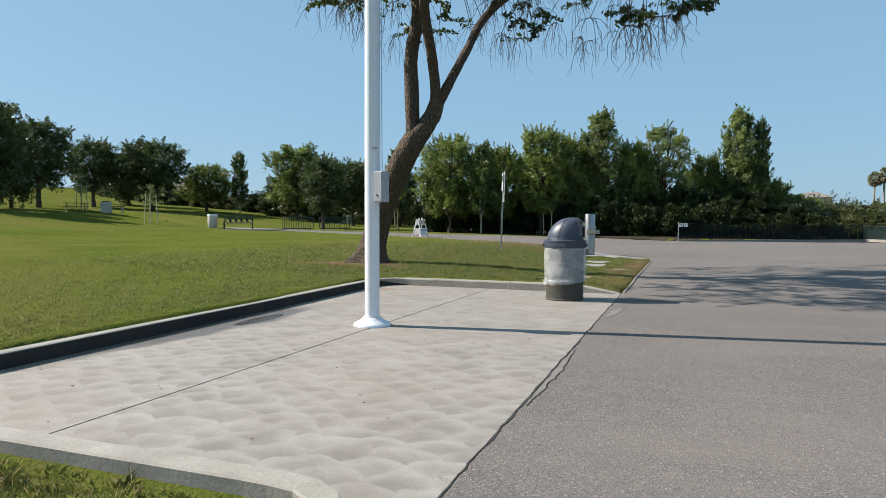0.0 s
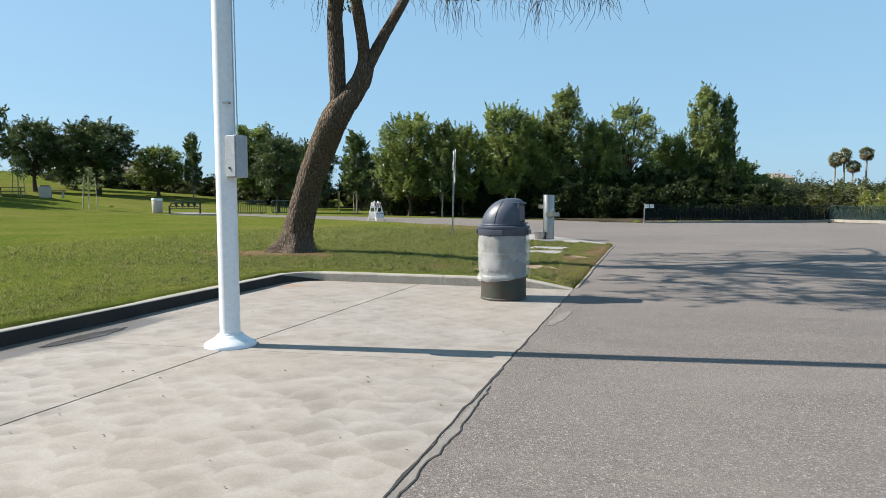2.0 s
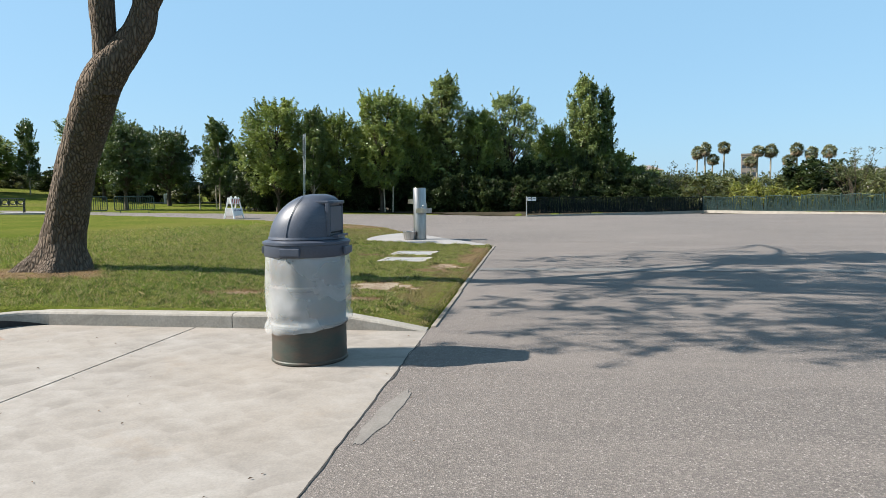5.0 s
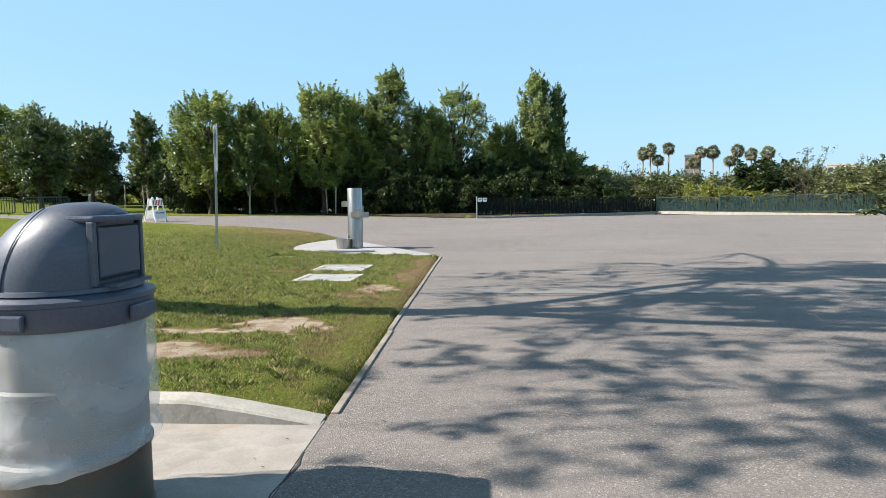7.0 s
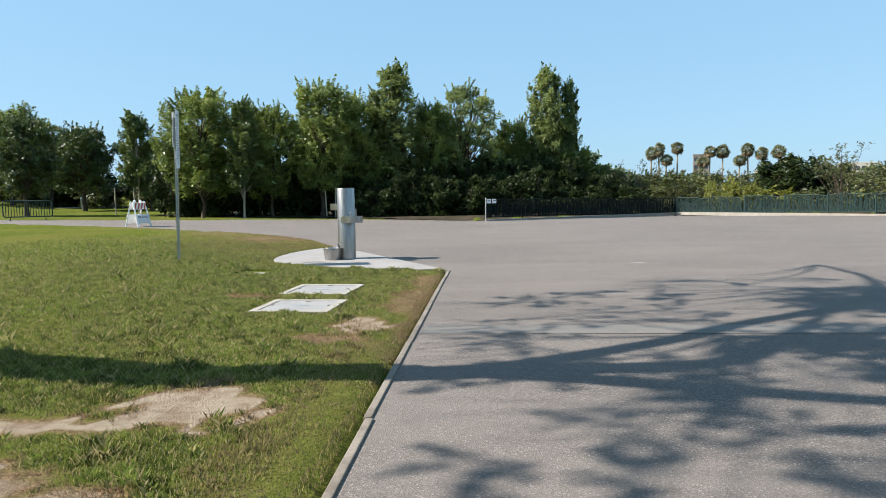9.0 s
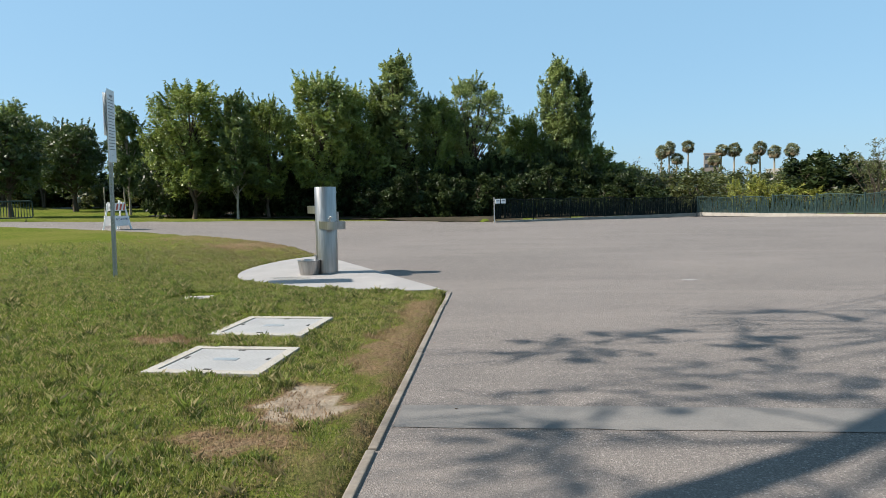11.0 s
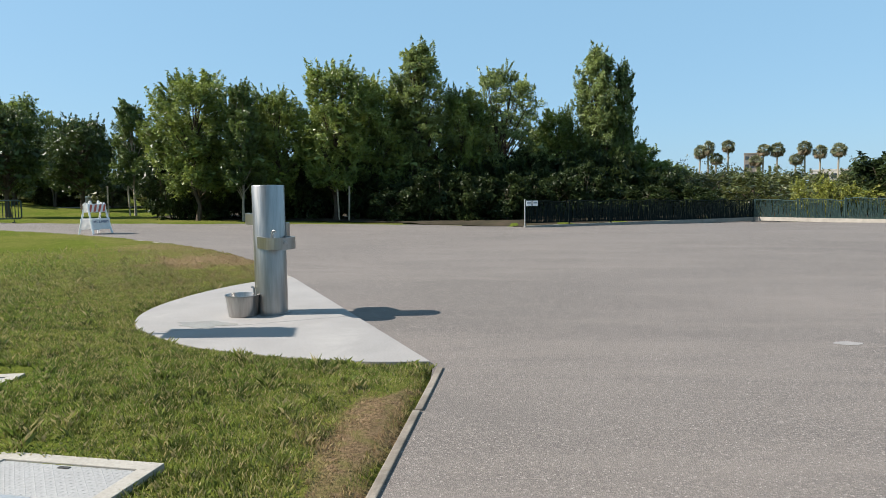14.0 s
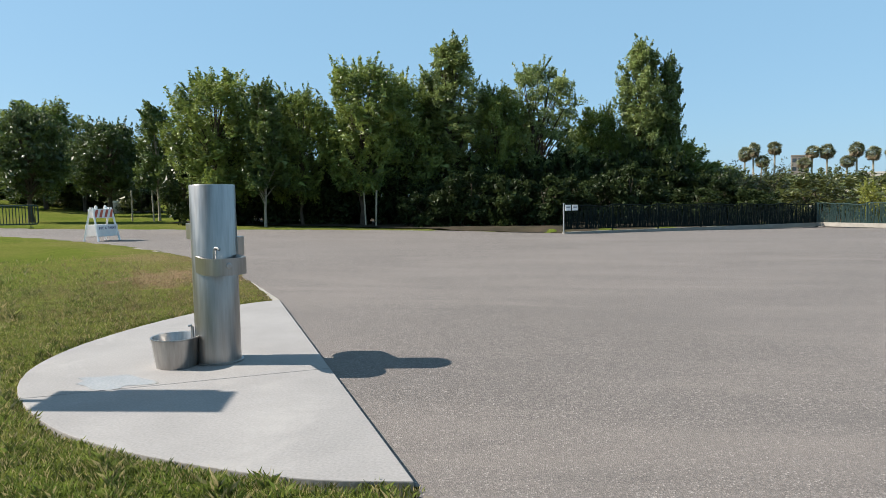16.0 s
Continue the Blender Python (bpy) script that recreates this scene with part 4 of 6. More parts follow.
# ---- waste drum ----
def waste_bin():
    bin_ = thing("litter_bin", Matrix.Translation((-1.733, 10.64, 0)) @ Matrix.Diagonal((1.035, 1.035, 1.0, 1)), "green-brown steel drum litter bin with grey dome lid and plastic bag", "litter bin")
    prof = [(0.283, 0.0), (0.292, 0.008), (0.292, 0.022), (0.285, 0.03), (0.285, 0.28), (0.297, 0.292), (0.297, 0.308), (0.285, 0.32), (0.285, 0.57), (0.297, 0.582), (0.297, 0.598), (0.285, 0.61), (0.285, 0.86), (0.292, 0.875)]
    part("drum", Build().lathe(prof, 48), DRUM, bin_, "dented drum, rust showing through dark green paint", smooth=True)
    seg, rows = 96, 28
    vs, fs = [], []
    for i in range(rows):
        v = i / (rows - 1)
        for k in range(seg):
            a = 2 * math.pi * k / seg
            low = 0.29 - 0.045 * math.cos(a + 2.3) + 0.02 * noise.noise((3 * math.cos(a), 3 * math.sin(a), 0))
            z = low + (0.87 - low) * v
            tw = a + 0.9 * v
            fold = 0.012 * noise.noise((2.2 * math.cos(tw), 2.2 * math.sin(tw), 1.6 * v)) + 0.010 * (0.4 - abs(noise.noise((4.5 * math.cos(tw), 4.5 * math.sin(tw), 2.0 * v)))) + 0.004 * (0.4 - abs(noise.noise((11 * math.cos(a - 1.5 * v), 11 * math.sin(a - 1.5 * v), 5 * v))))
            hem = 0.016 * math.exp(-((v - 0.05) / 0.05) ** 2) - 0.010 * math.exp(-((v - 0.15) / 0.05) ** 2)
            r = 0.318 + fold + hem - 0.014 * math.exp(-((v - 1) / 0.08) ** 2)
            vs.append((r * math.cos(a), r * math.sin(a), z))
    for i in range(rows - 1):
        for k in range(seg):
            a, b = i * seg + k, i * seg + (k + 1) % seg
            fs.append((a, b, b + seg, a + seg))
    part("bag", Build().add(vs, fs), FILM, bin_, "milky plastic bin bag folded over the drum", smooth=True)
    lid = part("lid_rim", Build().lathe([(0.318, 0.835), (0.322, 0.84), (0.322, 0.925), (0.330, 0.93), (0.330, 0.948), (0.315, 0.955), (0.285, 0.962), (0.275, 0.972), (0.2, 0.972)], 56), LID_PLASTIC, bin_, "slate-grey plastic rim", smooth=True)
    for ang in (-93, -3, 87, 177):
        part("grip_tab", Build().box((0.328, 0, 0.878), (0.02, 0.16, 0.06), pose(0, 0, 0, 0, 0, ang)), LID_PLASTIC, lid, bevel=0.008)
    seg, rows = 56, 16
    vs, fs = [], []
    for i in range(rows):
        q = i / (rows - 1) * math.pi / 2
        for k in range(seg):
            a = 2 * math.pi * k / seg
            r = 0.28 * max(math.cos(q), 0.0) ** 0.74
            x, y = r * math.cos(a), r * math.sin(a)
            z = 0.962 + 0.352 * math.sin(q) ** 0.92
            x += 0.10 * math.sin(q) ** 1.6
            face = 0.222 + 0.03 * math.exp(-((z - 1.275) / 0.04) ** 2)
            x = min(x, face)
            vs.append((x, y, z))
    for i in range(rows - 1):
        for k in range(seg):
            a, b = i * seg + k, i * seg + (k + 1) % seg
            fs.append((a, b, b + seg, a + seg))
    dome = part("dome", Build().add(vs, fs), LID_PLASTIC, bin_, "slate-grey plastic dome", smooth=True)
    part("seam", Build().tube([(-0.06 + 0.10 * math.sin(q) ** 1.6, -0.276 * math.cos(q) ** 0.74, 0.962 + 0.355 * math.sin(q) ** 0.92) for q in np.linspace(0.0, 1.2, 12)], 0.0025, 5), LID_PLASTIC, dome)
    hole = part("opening", Build().box((0.224, 0, 1.115), (0.012, 0.31, 0.215)), DARK, dome, "dark opening", bevel=0.004)
    part("flap", Build().box((0.231, 0, 1.118), (0.014, 0.285, 0.195), pose(0, 0, 0)), LID_PLASTIC, dome, "hinged push flap", bevel=0.006)
    for s in (-1, 1):
        part("jamb", Build().box((0.224, s * 0.165, 1.115), (0.03, 0.022, 0.25)), LID_PLASTIC, dome, bevel=0.006)
    part("brow", Build().prism([(0.13, -0.175), (0.235, -0.17), (0.262, -0.135), (0.272, -0.06), (0.272, 0.06), (0.262, 0.135), (0.235, 0.17), (0.13, 0.175)], 1.236, 1.262), LID_PLASTIC, dome, bevel=0.009)
    part("ledge", Build().lathe([(0.29, 0.968), (0.285, 0.985), (0.25, 0.995)], 48).box((0.255, 0, 0.99), (0.07, 0.26, 0.014)), LID_PLASTIC, dome, smooth=True)
    return bin_


waste_bin()


# ---- drinking fountain ----
def tray_outline(length, half, n=14):
    return [(0.05, -half)] + [(length - half + half * math.cos(a), half * math.sin(a)) for a in np.linspace(-math.pi / 2, math.pi / 2, n)] + [(0.05, half)]


def tray(fountain, ang, z0, z1, label):
    m = pose(0, 0, 0, 0, 0, ang)
    out, inn = tray_outline(0.505, 0.168), tray_outline(0.48, 0.143)
    n = len(out)
    rings = [([p for p in out], z0), ([p for p in out], z1), (inn, z1), ([(x * 0.96, y * 0.8) for x, y in inn], z1 - 0.05)]
    vs = [m @ Vector((x, y, z)) for ring, z in rings for x, y in ring]
    fs = [tuple(range(n - 1, -1, -1))]
    for r in range(3):
        fs += [(r * n + k, r * n + (k + 1) % n, (r + 1) * n + (k + 1) % n, (r + 1) * n + k) for k in range(n)]
    fs.append(tuple(3 * n + k for k in range(n)))
    t = part("basin", Build().add(vs, fs), STEEL, fountain, label, smooth=True)
    sp = [m @ Vector(p) for p in ((0.245, -0.05, z1 - 0.03), (0.245, -0.05, z1 + 0.05), (0.25, -0.045, z1 + 0.068), (0.275, -0.03, z1 + 0.07), (0.29, -0.02, z1 + 0.055))]
    part("spout", Build().tube(sp, [0.014, 0.012, 0.012, 0.011, 0.009], 10), STEEL, t, "polished bubbler spout", smooth=True)
    part("button", Build().lathe([(0.024, 0.0), (0.024, 0.008), (0.017, 0.012)], 16), STEEL, t, "round push button").matrix_local = m @ pose(0.505, 0.0, (z0 + z1) / 2 + 0.01, 0, 90, 0)
    return t


fountain = thing("drinking_fountain", pose(-3.175, 24.05, 0.036), "brushed stainless steel pedestal drinking fountain, two basins", "drinking fountain")
part("pedestal", Build().lathe([(0.186, 0.0), (0.186, 0.004), (0.181, 0.006), (0.181, 1.452), (0.178, 1.458), (0.165, 1.46), (0.0001, 1.46)], 48), STEEL, fountain, smooth=True)
part("base_flange", Build().lathe([(0.2, 0.0), (0.2, 0.008), (0.18, 0.01)], 40, cap=False), STEEL, fountain)
tray(fountain, -49, 0.755, 0.885, "low steel basin")
tray(fountain, 130, 1.01, 1.14, "high steel basin")
part("service_panel", Build().box((0, 0.178, 0.62), (0.16, 0.012, 0.5), pose(0, 0, 0, 0, 0, 0)), STEEL, fountain, bevel=0.003)
part("valve_cover", Build().box((0.145, 0.09, 0.95), (0.09, 0.11, 0.16)), STEEL, fountain, bevel=0.004)
bm_ = pose(0, 0, 0, 0, 0, 217)
n = 26
oval = [(0.335 + 0.18 * math.cos(a), 0.195 * math.sin(a)) for a in np.linspace(0, 2 * math.pi, n, endpoint=False)]
oval = [(x if x > 0.3 else 0.3 + (x - 0.3) * 1.1, y) for x, y in oval]
rings = [(0.86, 0.0), (1.0, 0.225), (1.03, 0.23), (1.03, 0.238), (0.95, 0.238), (0.82, 0.16)]
vs = [bm_ @ Vector((0.30 + (x - 0.30) * k, y * k, z)) for k, z in rings for x, y in oval]
fs = [tuple(range(n - 1, -1, -1))] + [(r * n + k, r * n + (k + 1) % n, (r + 1) * n + (k + 1) % n, (r + 1) * n + k) for r in range(5) for k in range(n)] + [tuple(5 * n + k for k in range(n))]
bowl = part("pet_bowl", Build().add(vs, fs), STEEL, fountain, "low steel bowl for dogs", smooth=True)
part("spout", Build().tube([bm_ @ Vector(p) for p in ((0.2, 0.0, 0.2), (0.2, 0, 0.30), (0.205, 0, 0.315), (0.23, 0, 0.31))], [0.014, 0.012, 0.011, 0.009], 10), STEEL, bowl, smooth=True)

# dried spill on the apron
spill = Build()
ring = [(-3.62 + (0.30 + 0.06 * math.sin(3 * a) + 0.05 * math.cos(5 * a)) * math.cos(a), 23.32 + (0.17 + 0.035 * math.sin(4 * a + 1)) * math.sin(a), 0.0365) for a in np.linspace(0, 2 * math.pi, 40, endpoint=False)]
spill.add(ring, [tuple(range(40))])
SPILL = surf("damp_concrete", (0.30, 0.29, 0.27), (0.26, 0.25, 0.235), 4, 0.22, 0, 0.02, 60, world_space=True)
tagged(new("water_stain", spill.mesh("water_stain", SPILL)), "shallow spilled water on the concrete apron", "stain", kind="stuff")


# ---- regulation sign ----
SIGN_WHITE = surf("weathered_sign_white", (0.76, 0.78, 0.80), (0.68, 0.71, 0.74), 5, 0.4, 0, 0.02, 40, (0.60, 0.63, 0.66))
sign = thing("park_sign", pose(-6.07, 22.56, 0.15) @ pose(0, 0, 0, 2.5, 1.5, 19), "white park rules sign on a perforated steel post, leaning", "sign")
post = Build()
for a, b in ((-1, -1), (-1, 1), (1, -1), (1, 1)):
    post.box((a * 0.0165, b * 0.0165, 1.38), (0.019, 0.019, 2.8))
for k in range(55):
    for s in (-1, 1):
        post.box((s * 0.024, 0, 0.03 + k * 0.0508), (0.004, 0.015, 0.030))
        post.box((0, s * 0.024, 0.03 + k * 0.0508), (0.015, 0.004, 0.030))
part("post", post, GALV, sign, "perforated square steel post")
board = part("sign_board", Build().box((0.032, 0.0, 2.28), (0.004, 0.46, 1.06)), SIGN_WHITE, sign, "white aluminium notice, print too small to read", bevel=0.0015)
for k in range(17):
    w = (0.36, 0.33, 0.37, 0.28)[k % 4]
    part("text_line", Build().box((0.0355, -0.19 + w / 2, 2.66 - k * 0.045), (0.002, w, 0.012)), GREY_INK, board)
part("text_line", Build().box((0.0355, 0.0, 2.72), (0.002, 0.2, 0.03)), GREY_INK, board)
back = part("sign_board", Build().box((-0.032, 0.05, 2.45), (0.004, 0.46, 0.62)), SIGN_WHITE, sign, "second white notice facing the other way", bevel=0.0015)
part("text_line", Build().box((-0.0355, 0.05, 2.55), (0.002, 0.3, 0.22)), GREEN_METAL, back)
for z in (1.85, 2.7):
    part("bolt", Build().lathe([(0.009, 0), (0.009, 0.006)], 8), GALV, sign).matrix_local = pose(0.034, 0, z, 0, 90, 0)


# ---- utility covers in the lawn ----
def cover(name, cx, cy, w, h, rz, z, label):
    t = thing(name, pose(cx, cy, z, 0, 0, rz), label, "utility cover", "utility covers in the lawn")
    fr = Build()
    b = 0.085
    for c, s in (((0, h / 2 - b / 2, 0), (w, b, 0.12)), ((0, -h / 2 + b / 2, 0), (w, b, 0.12)), ((w / 2 - b / 2, 0, 0), (b, h - 2 * b, 0.12)), ((-w / 2 + b / 2, 0, 0), (b, h - 2 * b, 0.12))):
        fr.box((c[0], c[1], c[2] - 0.035), s)
    part("frame", fr, COVER_RIM, t, "pale concrete frame", bevel=0.004)
    pw, ph = w - 2 * b - 0.012, h - 2 * b - 0.012
    pl = part("plate", Build().box((0, 0, 0.0), (pw, ph, 0.036)), PLATE, t, "grey tread-pattern plate", bevel=0.003)
    studs = Build()
    nx_, ny_ = int(pw / 0.027), int(ph / 0.027)
    for i in range(nx_):
        for j in range(ny_):
            x, y = -pw / 2 + (i + 0.5) * pw / nx_, -ph / 2 + (j + 0.5) * ph / ny_
            if abs(x) < 0.11 and abs(y) < 0.05:
                continue
            a = math.pi / 4 if (i + j) % 2 else -math.pi / 4
            u, v = (0.010 * math.cos(a), 0.010 * math.sin(a)), (-0.0045 * math.sin(a), 0.0045 * math.cos(a))
            studs.add([(x - u[0], y - u[1], 0.0185), (x + v[0], y + v[1], 0.0185), (x + u[0], y + u[1], 0.0185), (x - v[0], y - v[1], 0.0185), (x, y, 0.0205)], [(0, 1, 4), (1, 2, 4), (2, 3, 4), (3, 0, 4)])
    tagged(part("tread_studs", studs, PLATE, pl), kind="stuff")
    if w > 0.5:
        part("nameplate", Build().box((0, 0, 0.019), (0.2, 0.075, 0.006)), GALV, pl, bevel=0.002)
    for sx, sy in ((0, 1), (0, -1), (1, 0.1), (-1, 0.1)):
        part("lift_slot", Build().box((sx * (pw / 2 - 0.03), sy * (ph / 2 - 0.03), 0.0195), (0.06 if sy in (1, -1) else 0.022, 0.022 if sy in (1, -1) else 0.06, 0.004)), DARK, pl)
    return t


cover("utility_cover", -2.42, 18.03, 0.92, 0.84, -3, 0.042, "grey tread-plate utility cover in a concrete frame, flush with grass")
cover("utility_cover", -2.49, 19.36, 0.92, 0.92, -4, 0.044, "grey tread-plate utility cover, grass and soil on its rim")
cover("utility_cover", -4.05, 20.99, 0.36, 0.32, 14, 0.066, "small grey valve cover half sunk in the lawn")


# ---- trees ----
def leaf_cloud(centres, radii, per, size, rng, squash=0.8, droop=0.0, far=False):
    """Leaf blades scattered in clumps: a diamond of two triangles a leaf, or one triangle where they stay far off."""
    c = np.repeat(centres, per, 0)
    r = np.repeat(radii, per)
    n = len(c)
    d = rng.normal(size=(n, 3))
    d /= np.linalg.norm(d, axis=1, keepdims=True)
    p = c + d * (r * rng.random(n) ** 0.45)[:, None] * np.array([1, 1, squash])
    u = rng.normal(size=(n, 3))
    u[:, 2] -= droop
    u /= np.linalg.norm(u, axis=1, keepdims=True)
    w = np.cross(u, rng.normal(size=(n, 3)))
    w /= np.linalg.norm(w, axis=1, keepdims=True) + 1e-9
    s = size * (0.6 + 0.8 * rng.random(n))[:, None]
    if far:
        v = np.stack([p - u * s * 0.5 + w * s * 0.26, p - u * s * 0.5 - w * s * 0.26, p + u * s * 0.62], 1).reshape(-1, 3)
        return v, np.arange(n * 3).reshape(-1, 3)
    v = np.stack([p - u * s * 0.5, p + w * s * 0.22, p + u * s * 0.5, p - w * s * 0.22], 1).reshape(-1, 3)
    k = np.arange(n) * 4
    return v, np.stack([k, k + 1, k + 2, k, k + 2, k + 3], 1).reshape(-1, 3)


def sprigs(starts, ways, lengths, per, size, spread, rng):
    """Leaves set along upright shoots, thinning towards the tips: one pointed triangle a leaf."""
    c, d = np.repeat(starts, per, 0), np.repeat(ways, per, 0)
    ln, sp = np.repeat(lengths, per), np.repeat(spread, per)
    n = len(c)
    f = rng.random(n)
    off = rng.normal(size=(n, 3)) * (sp * (1.05 - 0.85 * f))[:, None]
    p = c + d * (ln * f)[:, None] + off
    u = d * 0.9 + rng.normal(size=(n, 3)) * 0.6
    u /= np.linalg.norm(u, axis=1, keepdims=True)
    w = np.cross(u, rng.normal(size=(n, 3)))
    w /= np.linalg.norm(w, axis=1, keepdims=True) + 1e-9
    s = size * (0.6 + 0.8 * rng.random(n))[:, None]
    v = np.stack([p - u * s * 0.5 + w * s * 0.24, p - u * s * 0.5 - w * s * 0.24, p + u * s * 0.7], 1).reshape(-1, 3)
    return v, np.arange(n * 3).reshape(-1, 3)


def profile_round(f):
    return max(0.08, 1 - (abs(f - 0.45) / 0.6) ** 2.2) ** 0.55


def profile_tall(f):
    return max(0.05, 1 - (abs(f - 0.38) / 0.66) ** 2.4) ** 0.7


def make_tree(name, label, height, radius, clear, leaf, bark, seed, profile=profile_round, clumps=150, per=60, size=0.17, trunk_r=0.12, lobe=(0.26, 0.5), clump_r=0.5, stems=1, upright=0.0, core=30):
    """Trunk, limbs to a number of lobes, and leaves in clumps over the lobes; upright: the share of leaves on steep shoots."""
    rng = np.random.default_rng(seed)
    rnd = random.Random(seed)
    t = thing(name, Matrix(), label, "tree", "trees")
    wood = Build()
    tops = []
    for s in range(stems):
        a = 2 * math.pi * (s / stems) + rnd.random()
        sx, sy = (0.0, 0.0) if stems == 1 else (0.5 * math.cos(a), 0.5 * math.sin(a))
        pts = [(sx * 0.3 * k + 0.12 * rnd.uniform(-1, 1) * (k > 0), sy * 0.3 * k + 0.12 * rnd.uniform(-1, 1) * (k > 0), -0.2 + (height * 0.8 + 0.2) * k / 6) for k in range(7)]
        wood.tube(pts, [trunk_r * (1.25 if k == 0 else 1 - 0.14 * k) for k in range(7)], 9)
        tops.append(pts)
    lobes = []
    count = max(7, clumps // 9)
    for k in range(count):
        f = (k + rnd.random()) / count
        pts = tops[k % stems]
        q = min(5, int(f * 6))
        a = 2.4 * k + rnd.uniform(-0.6, 0.6)
        env = radius * profile(f)
        rl = max(0.25, env * rnd.uniform(*lobe))
        rr = max(0.0, (env - rl * rnd.uniform(0.5, 1.1)) * rnd.uniform(0.6, 1.1))
        c = (pts[q][0] + rr * math.cos(a), pts[q][1] + rr * math.sin(a), min(clear + (height - clear) * f, height - rl * 0.9))
        lobes.append((c, rl))
        z0 = max(clear * 0.6, c[2] * 0.62)
        b = pts[min(5, int(z0 / (height * 0.8) * 6))]
        wood.tube([(b[0], b[1], z0), ((b[0] + c[0]) / 2, (b[1] + c[1]) / 2, (z0 + c[2]) / 2 + 0.1), c], [trunk_r * 0.4, trunk_r * 0.26, 0.015], 5)
    centres, radii, starts, ways, lengths, spread = [], [], [], [], [], []
    for k in range(clumps):
        c, rl = lobes[k % len(lobes)]
        d = Vector((rnd.gauss(0, 1), rnd.gauss(0, 1), rnd.gauss(0.25, 1))).normalized()
        p = Vector(c) + Vector((d.x, d.y, d.z * 1.2)) * rl * rnd.uniform(0.35, 1.1)
        if rnd.random() < upright:
            out = Vector((p.x, p.y, 0))
            out = out.normalized() if out.length > 0.05 else Vector((0, 0, 0))
            way = (out * rnd.uniform(0.0, 0.55) + Vector((rnd.gauss(0, 0.14), rnd.gauss(0, 0.14), 1))).normalized()
            ln = clump_r * rnd.uniform(1.2, 2.6) * (1.45 if p.z > height * 0.75 else 1.0)
            starts.append(tuple(p - way * ln * 0.4))
            ways.append(tuple(way))
            lengths.append(ln)
            spread.append(clump_r * rnd.uniform(0.13, 0.3))
        else:
            centres.append(tuple(p))
            radii.append(clump_r * rnd.uniform(0.4, 0.95))
    bits = []
    if centres:
        bits.append(leaf_cloud(np.array(centres), np.array(radii), per, size, rng, 0.85, far=True))
    if starts:
        bits.append(sprigs(np.array(starts), np.array(ways), np.array(lengths), per, size, np.array(spread), rng))
    if core:
        bits.append(leaf_cloud(np.array([c for c, _ in lobes]), np.array([r * 0.7 for _, r in lobes]), core, size * 2.6, rng, 1.0, far=True))
    v = np.concatenate([b[0] for b in bits])
    tri = np.arange(len(v)).reshape(-1, 3)
    part("trunk", wood, bark, t, smooth=True)
    part("crown", fast_mesh("crown", v, 3, tri, leaf), None, t)
    t["model_height"] = float(v[:, 2].max())
    t["model_half"] = float(np.percentile(np.abs(v[:, 0]), 97))
    return t


def land(x, y):
    z, _ = ground_z(np.array([float(x)]), np.array([float(y)]))
    return float(z[0])


MODELS = {}


def model(key, *a, **k):
    MODELS[key] = make_tree(*a, **k)


class Stand:
    """Keeps each model's parts and hands out copies with their own scale."""
    used = set()

    @classmethod
    def put(cls, key, x, y, height, turn=0.0, half=0.0, label=""):
        src = MODELS[key]
        k = height / src["model_height"]
        w = half / src["model_half"] if half else k
        m = Matrix.Translation((x, y, land(x, y) - 0.03)) @ Matrix.Rotation(turn, 4, 'Z') @ Matrix.Diagonal((w, w, k, 1))
        if key in cls.used:
            made = {}
            for o in (src, *src.children_recursive):
                made[o] = o.copy()
                scene.collection.objects.link(made[o])
                made[o].parent = made.get(o.parent, o.parent)
            ob = made[src]
        else:
            cls.used.add(key)
            ob = src
        ob.matrix_basis = m
        if label:
            ob["label"] = label
        return ob


model("bright", "tree", "bright green leafy tree in a dense row", 9.5, 2.4, 2.4, LEAF_GREEN, DARK_BARK, 3, profile_round, 430, 84, 0.13, 0.13, clump_r=0.46, upright=0.55)
model("tall", "tree", "tall slender grey-green tree with ragged top", 11.0, 1.75, 2.4, LEAF_GREY, DARK_BARK, 5, profile_tall, 340, 92, 0.13, 0.14, (0.3, 0.62), clump_r=0.44, upright=0.35)
model("wispy", "tree", "upright tree with wispy shoots at its top", 9.0, 1.95, 2.0, LEAF_GREEN, DARK_BARK, 8, profile_round, 400, 80, 0.12, 0.09, clump_r=0.46, upright=0.92)
model("young", "tree", "narrow young street tree with a slim pale trunk", 8.5, 1.2, 2.3, LEAF_MID, PALE_BARK, 11, profile_tall, 240, 78, 0.125, 0.065, (0.34, 0.6), clump_r=0.36, upright=0.7)
model("round", "tree", "broad round-crowned dark green tree", 8.0, 3.6, 1.3, LEAF_DARK, DARK_BARK, 14, profile_round, 380, 46, 0.23, 0.2, clump_r=0.7, core=16)
model("lawn", "tree", "dark spreading lawn tree with a clear trunk", 8.0, 2.9, 2.5, LEAF_DARK, DARK_BARK, 17, profile_round, 360, 52, 0.19, 0.2, clump_r=0.6, upright=0.25, core=16)
model("open", "tree", "open-crowned tree, sky showing through its leaves", 9.5, 2.6, 2.2, LEAF_GREY, DARK_BARK, 21, profile_round, 360, 66, 0.14, 0.13, (0.2, 0.4), clump_r=0.42, stems=2, upright=0.25, core=10)
model("shrub", "shrub", "dense dark evergreen shrub", 3.2, 1.9, 0.1, LEAF_SHADE, DARK_BARK, 31, profile_round, 100, 44, 0.19, 0.05, clump_r=0.46, stems=3, upright=0.3, core=30)
model("bush", "shrub", "olive-green bush on rough ground", 3.0, 2.4, 0.05, LEAF_OLIVE, DARK_BARK, 37, profile_round, 130, 40, 0.14, 0.05, clump_r=0.42, stems=3, upright=0.35, core=16)
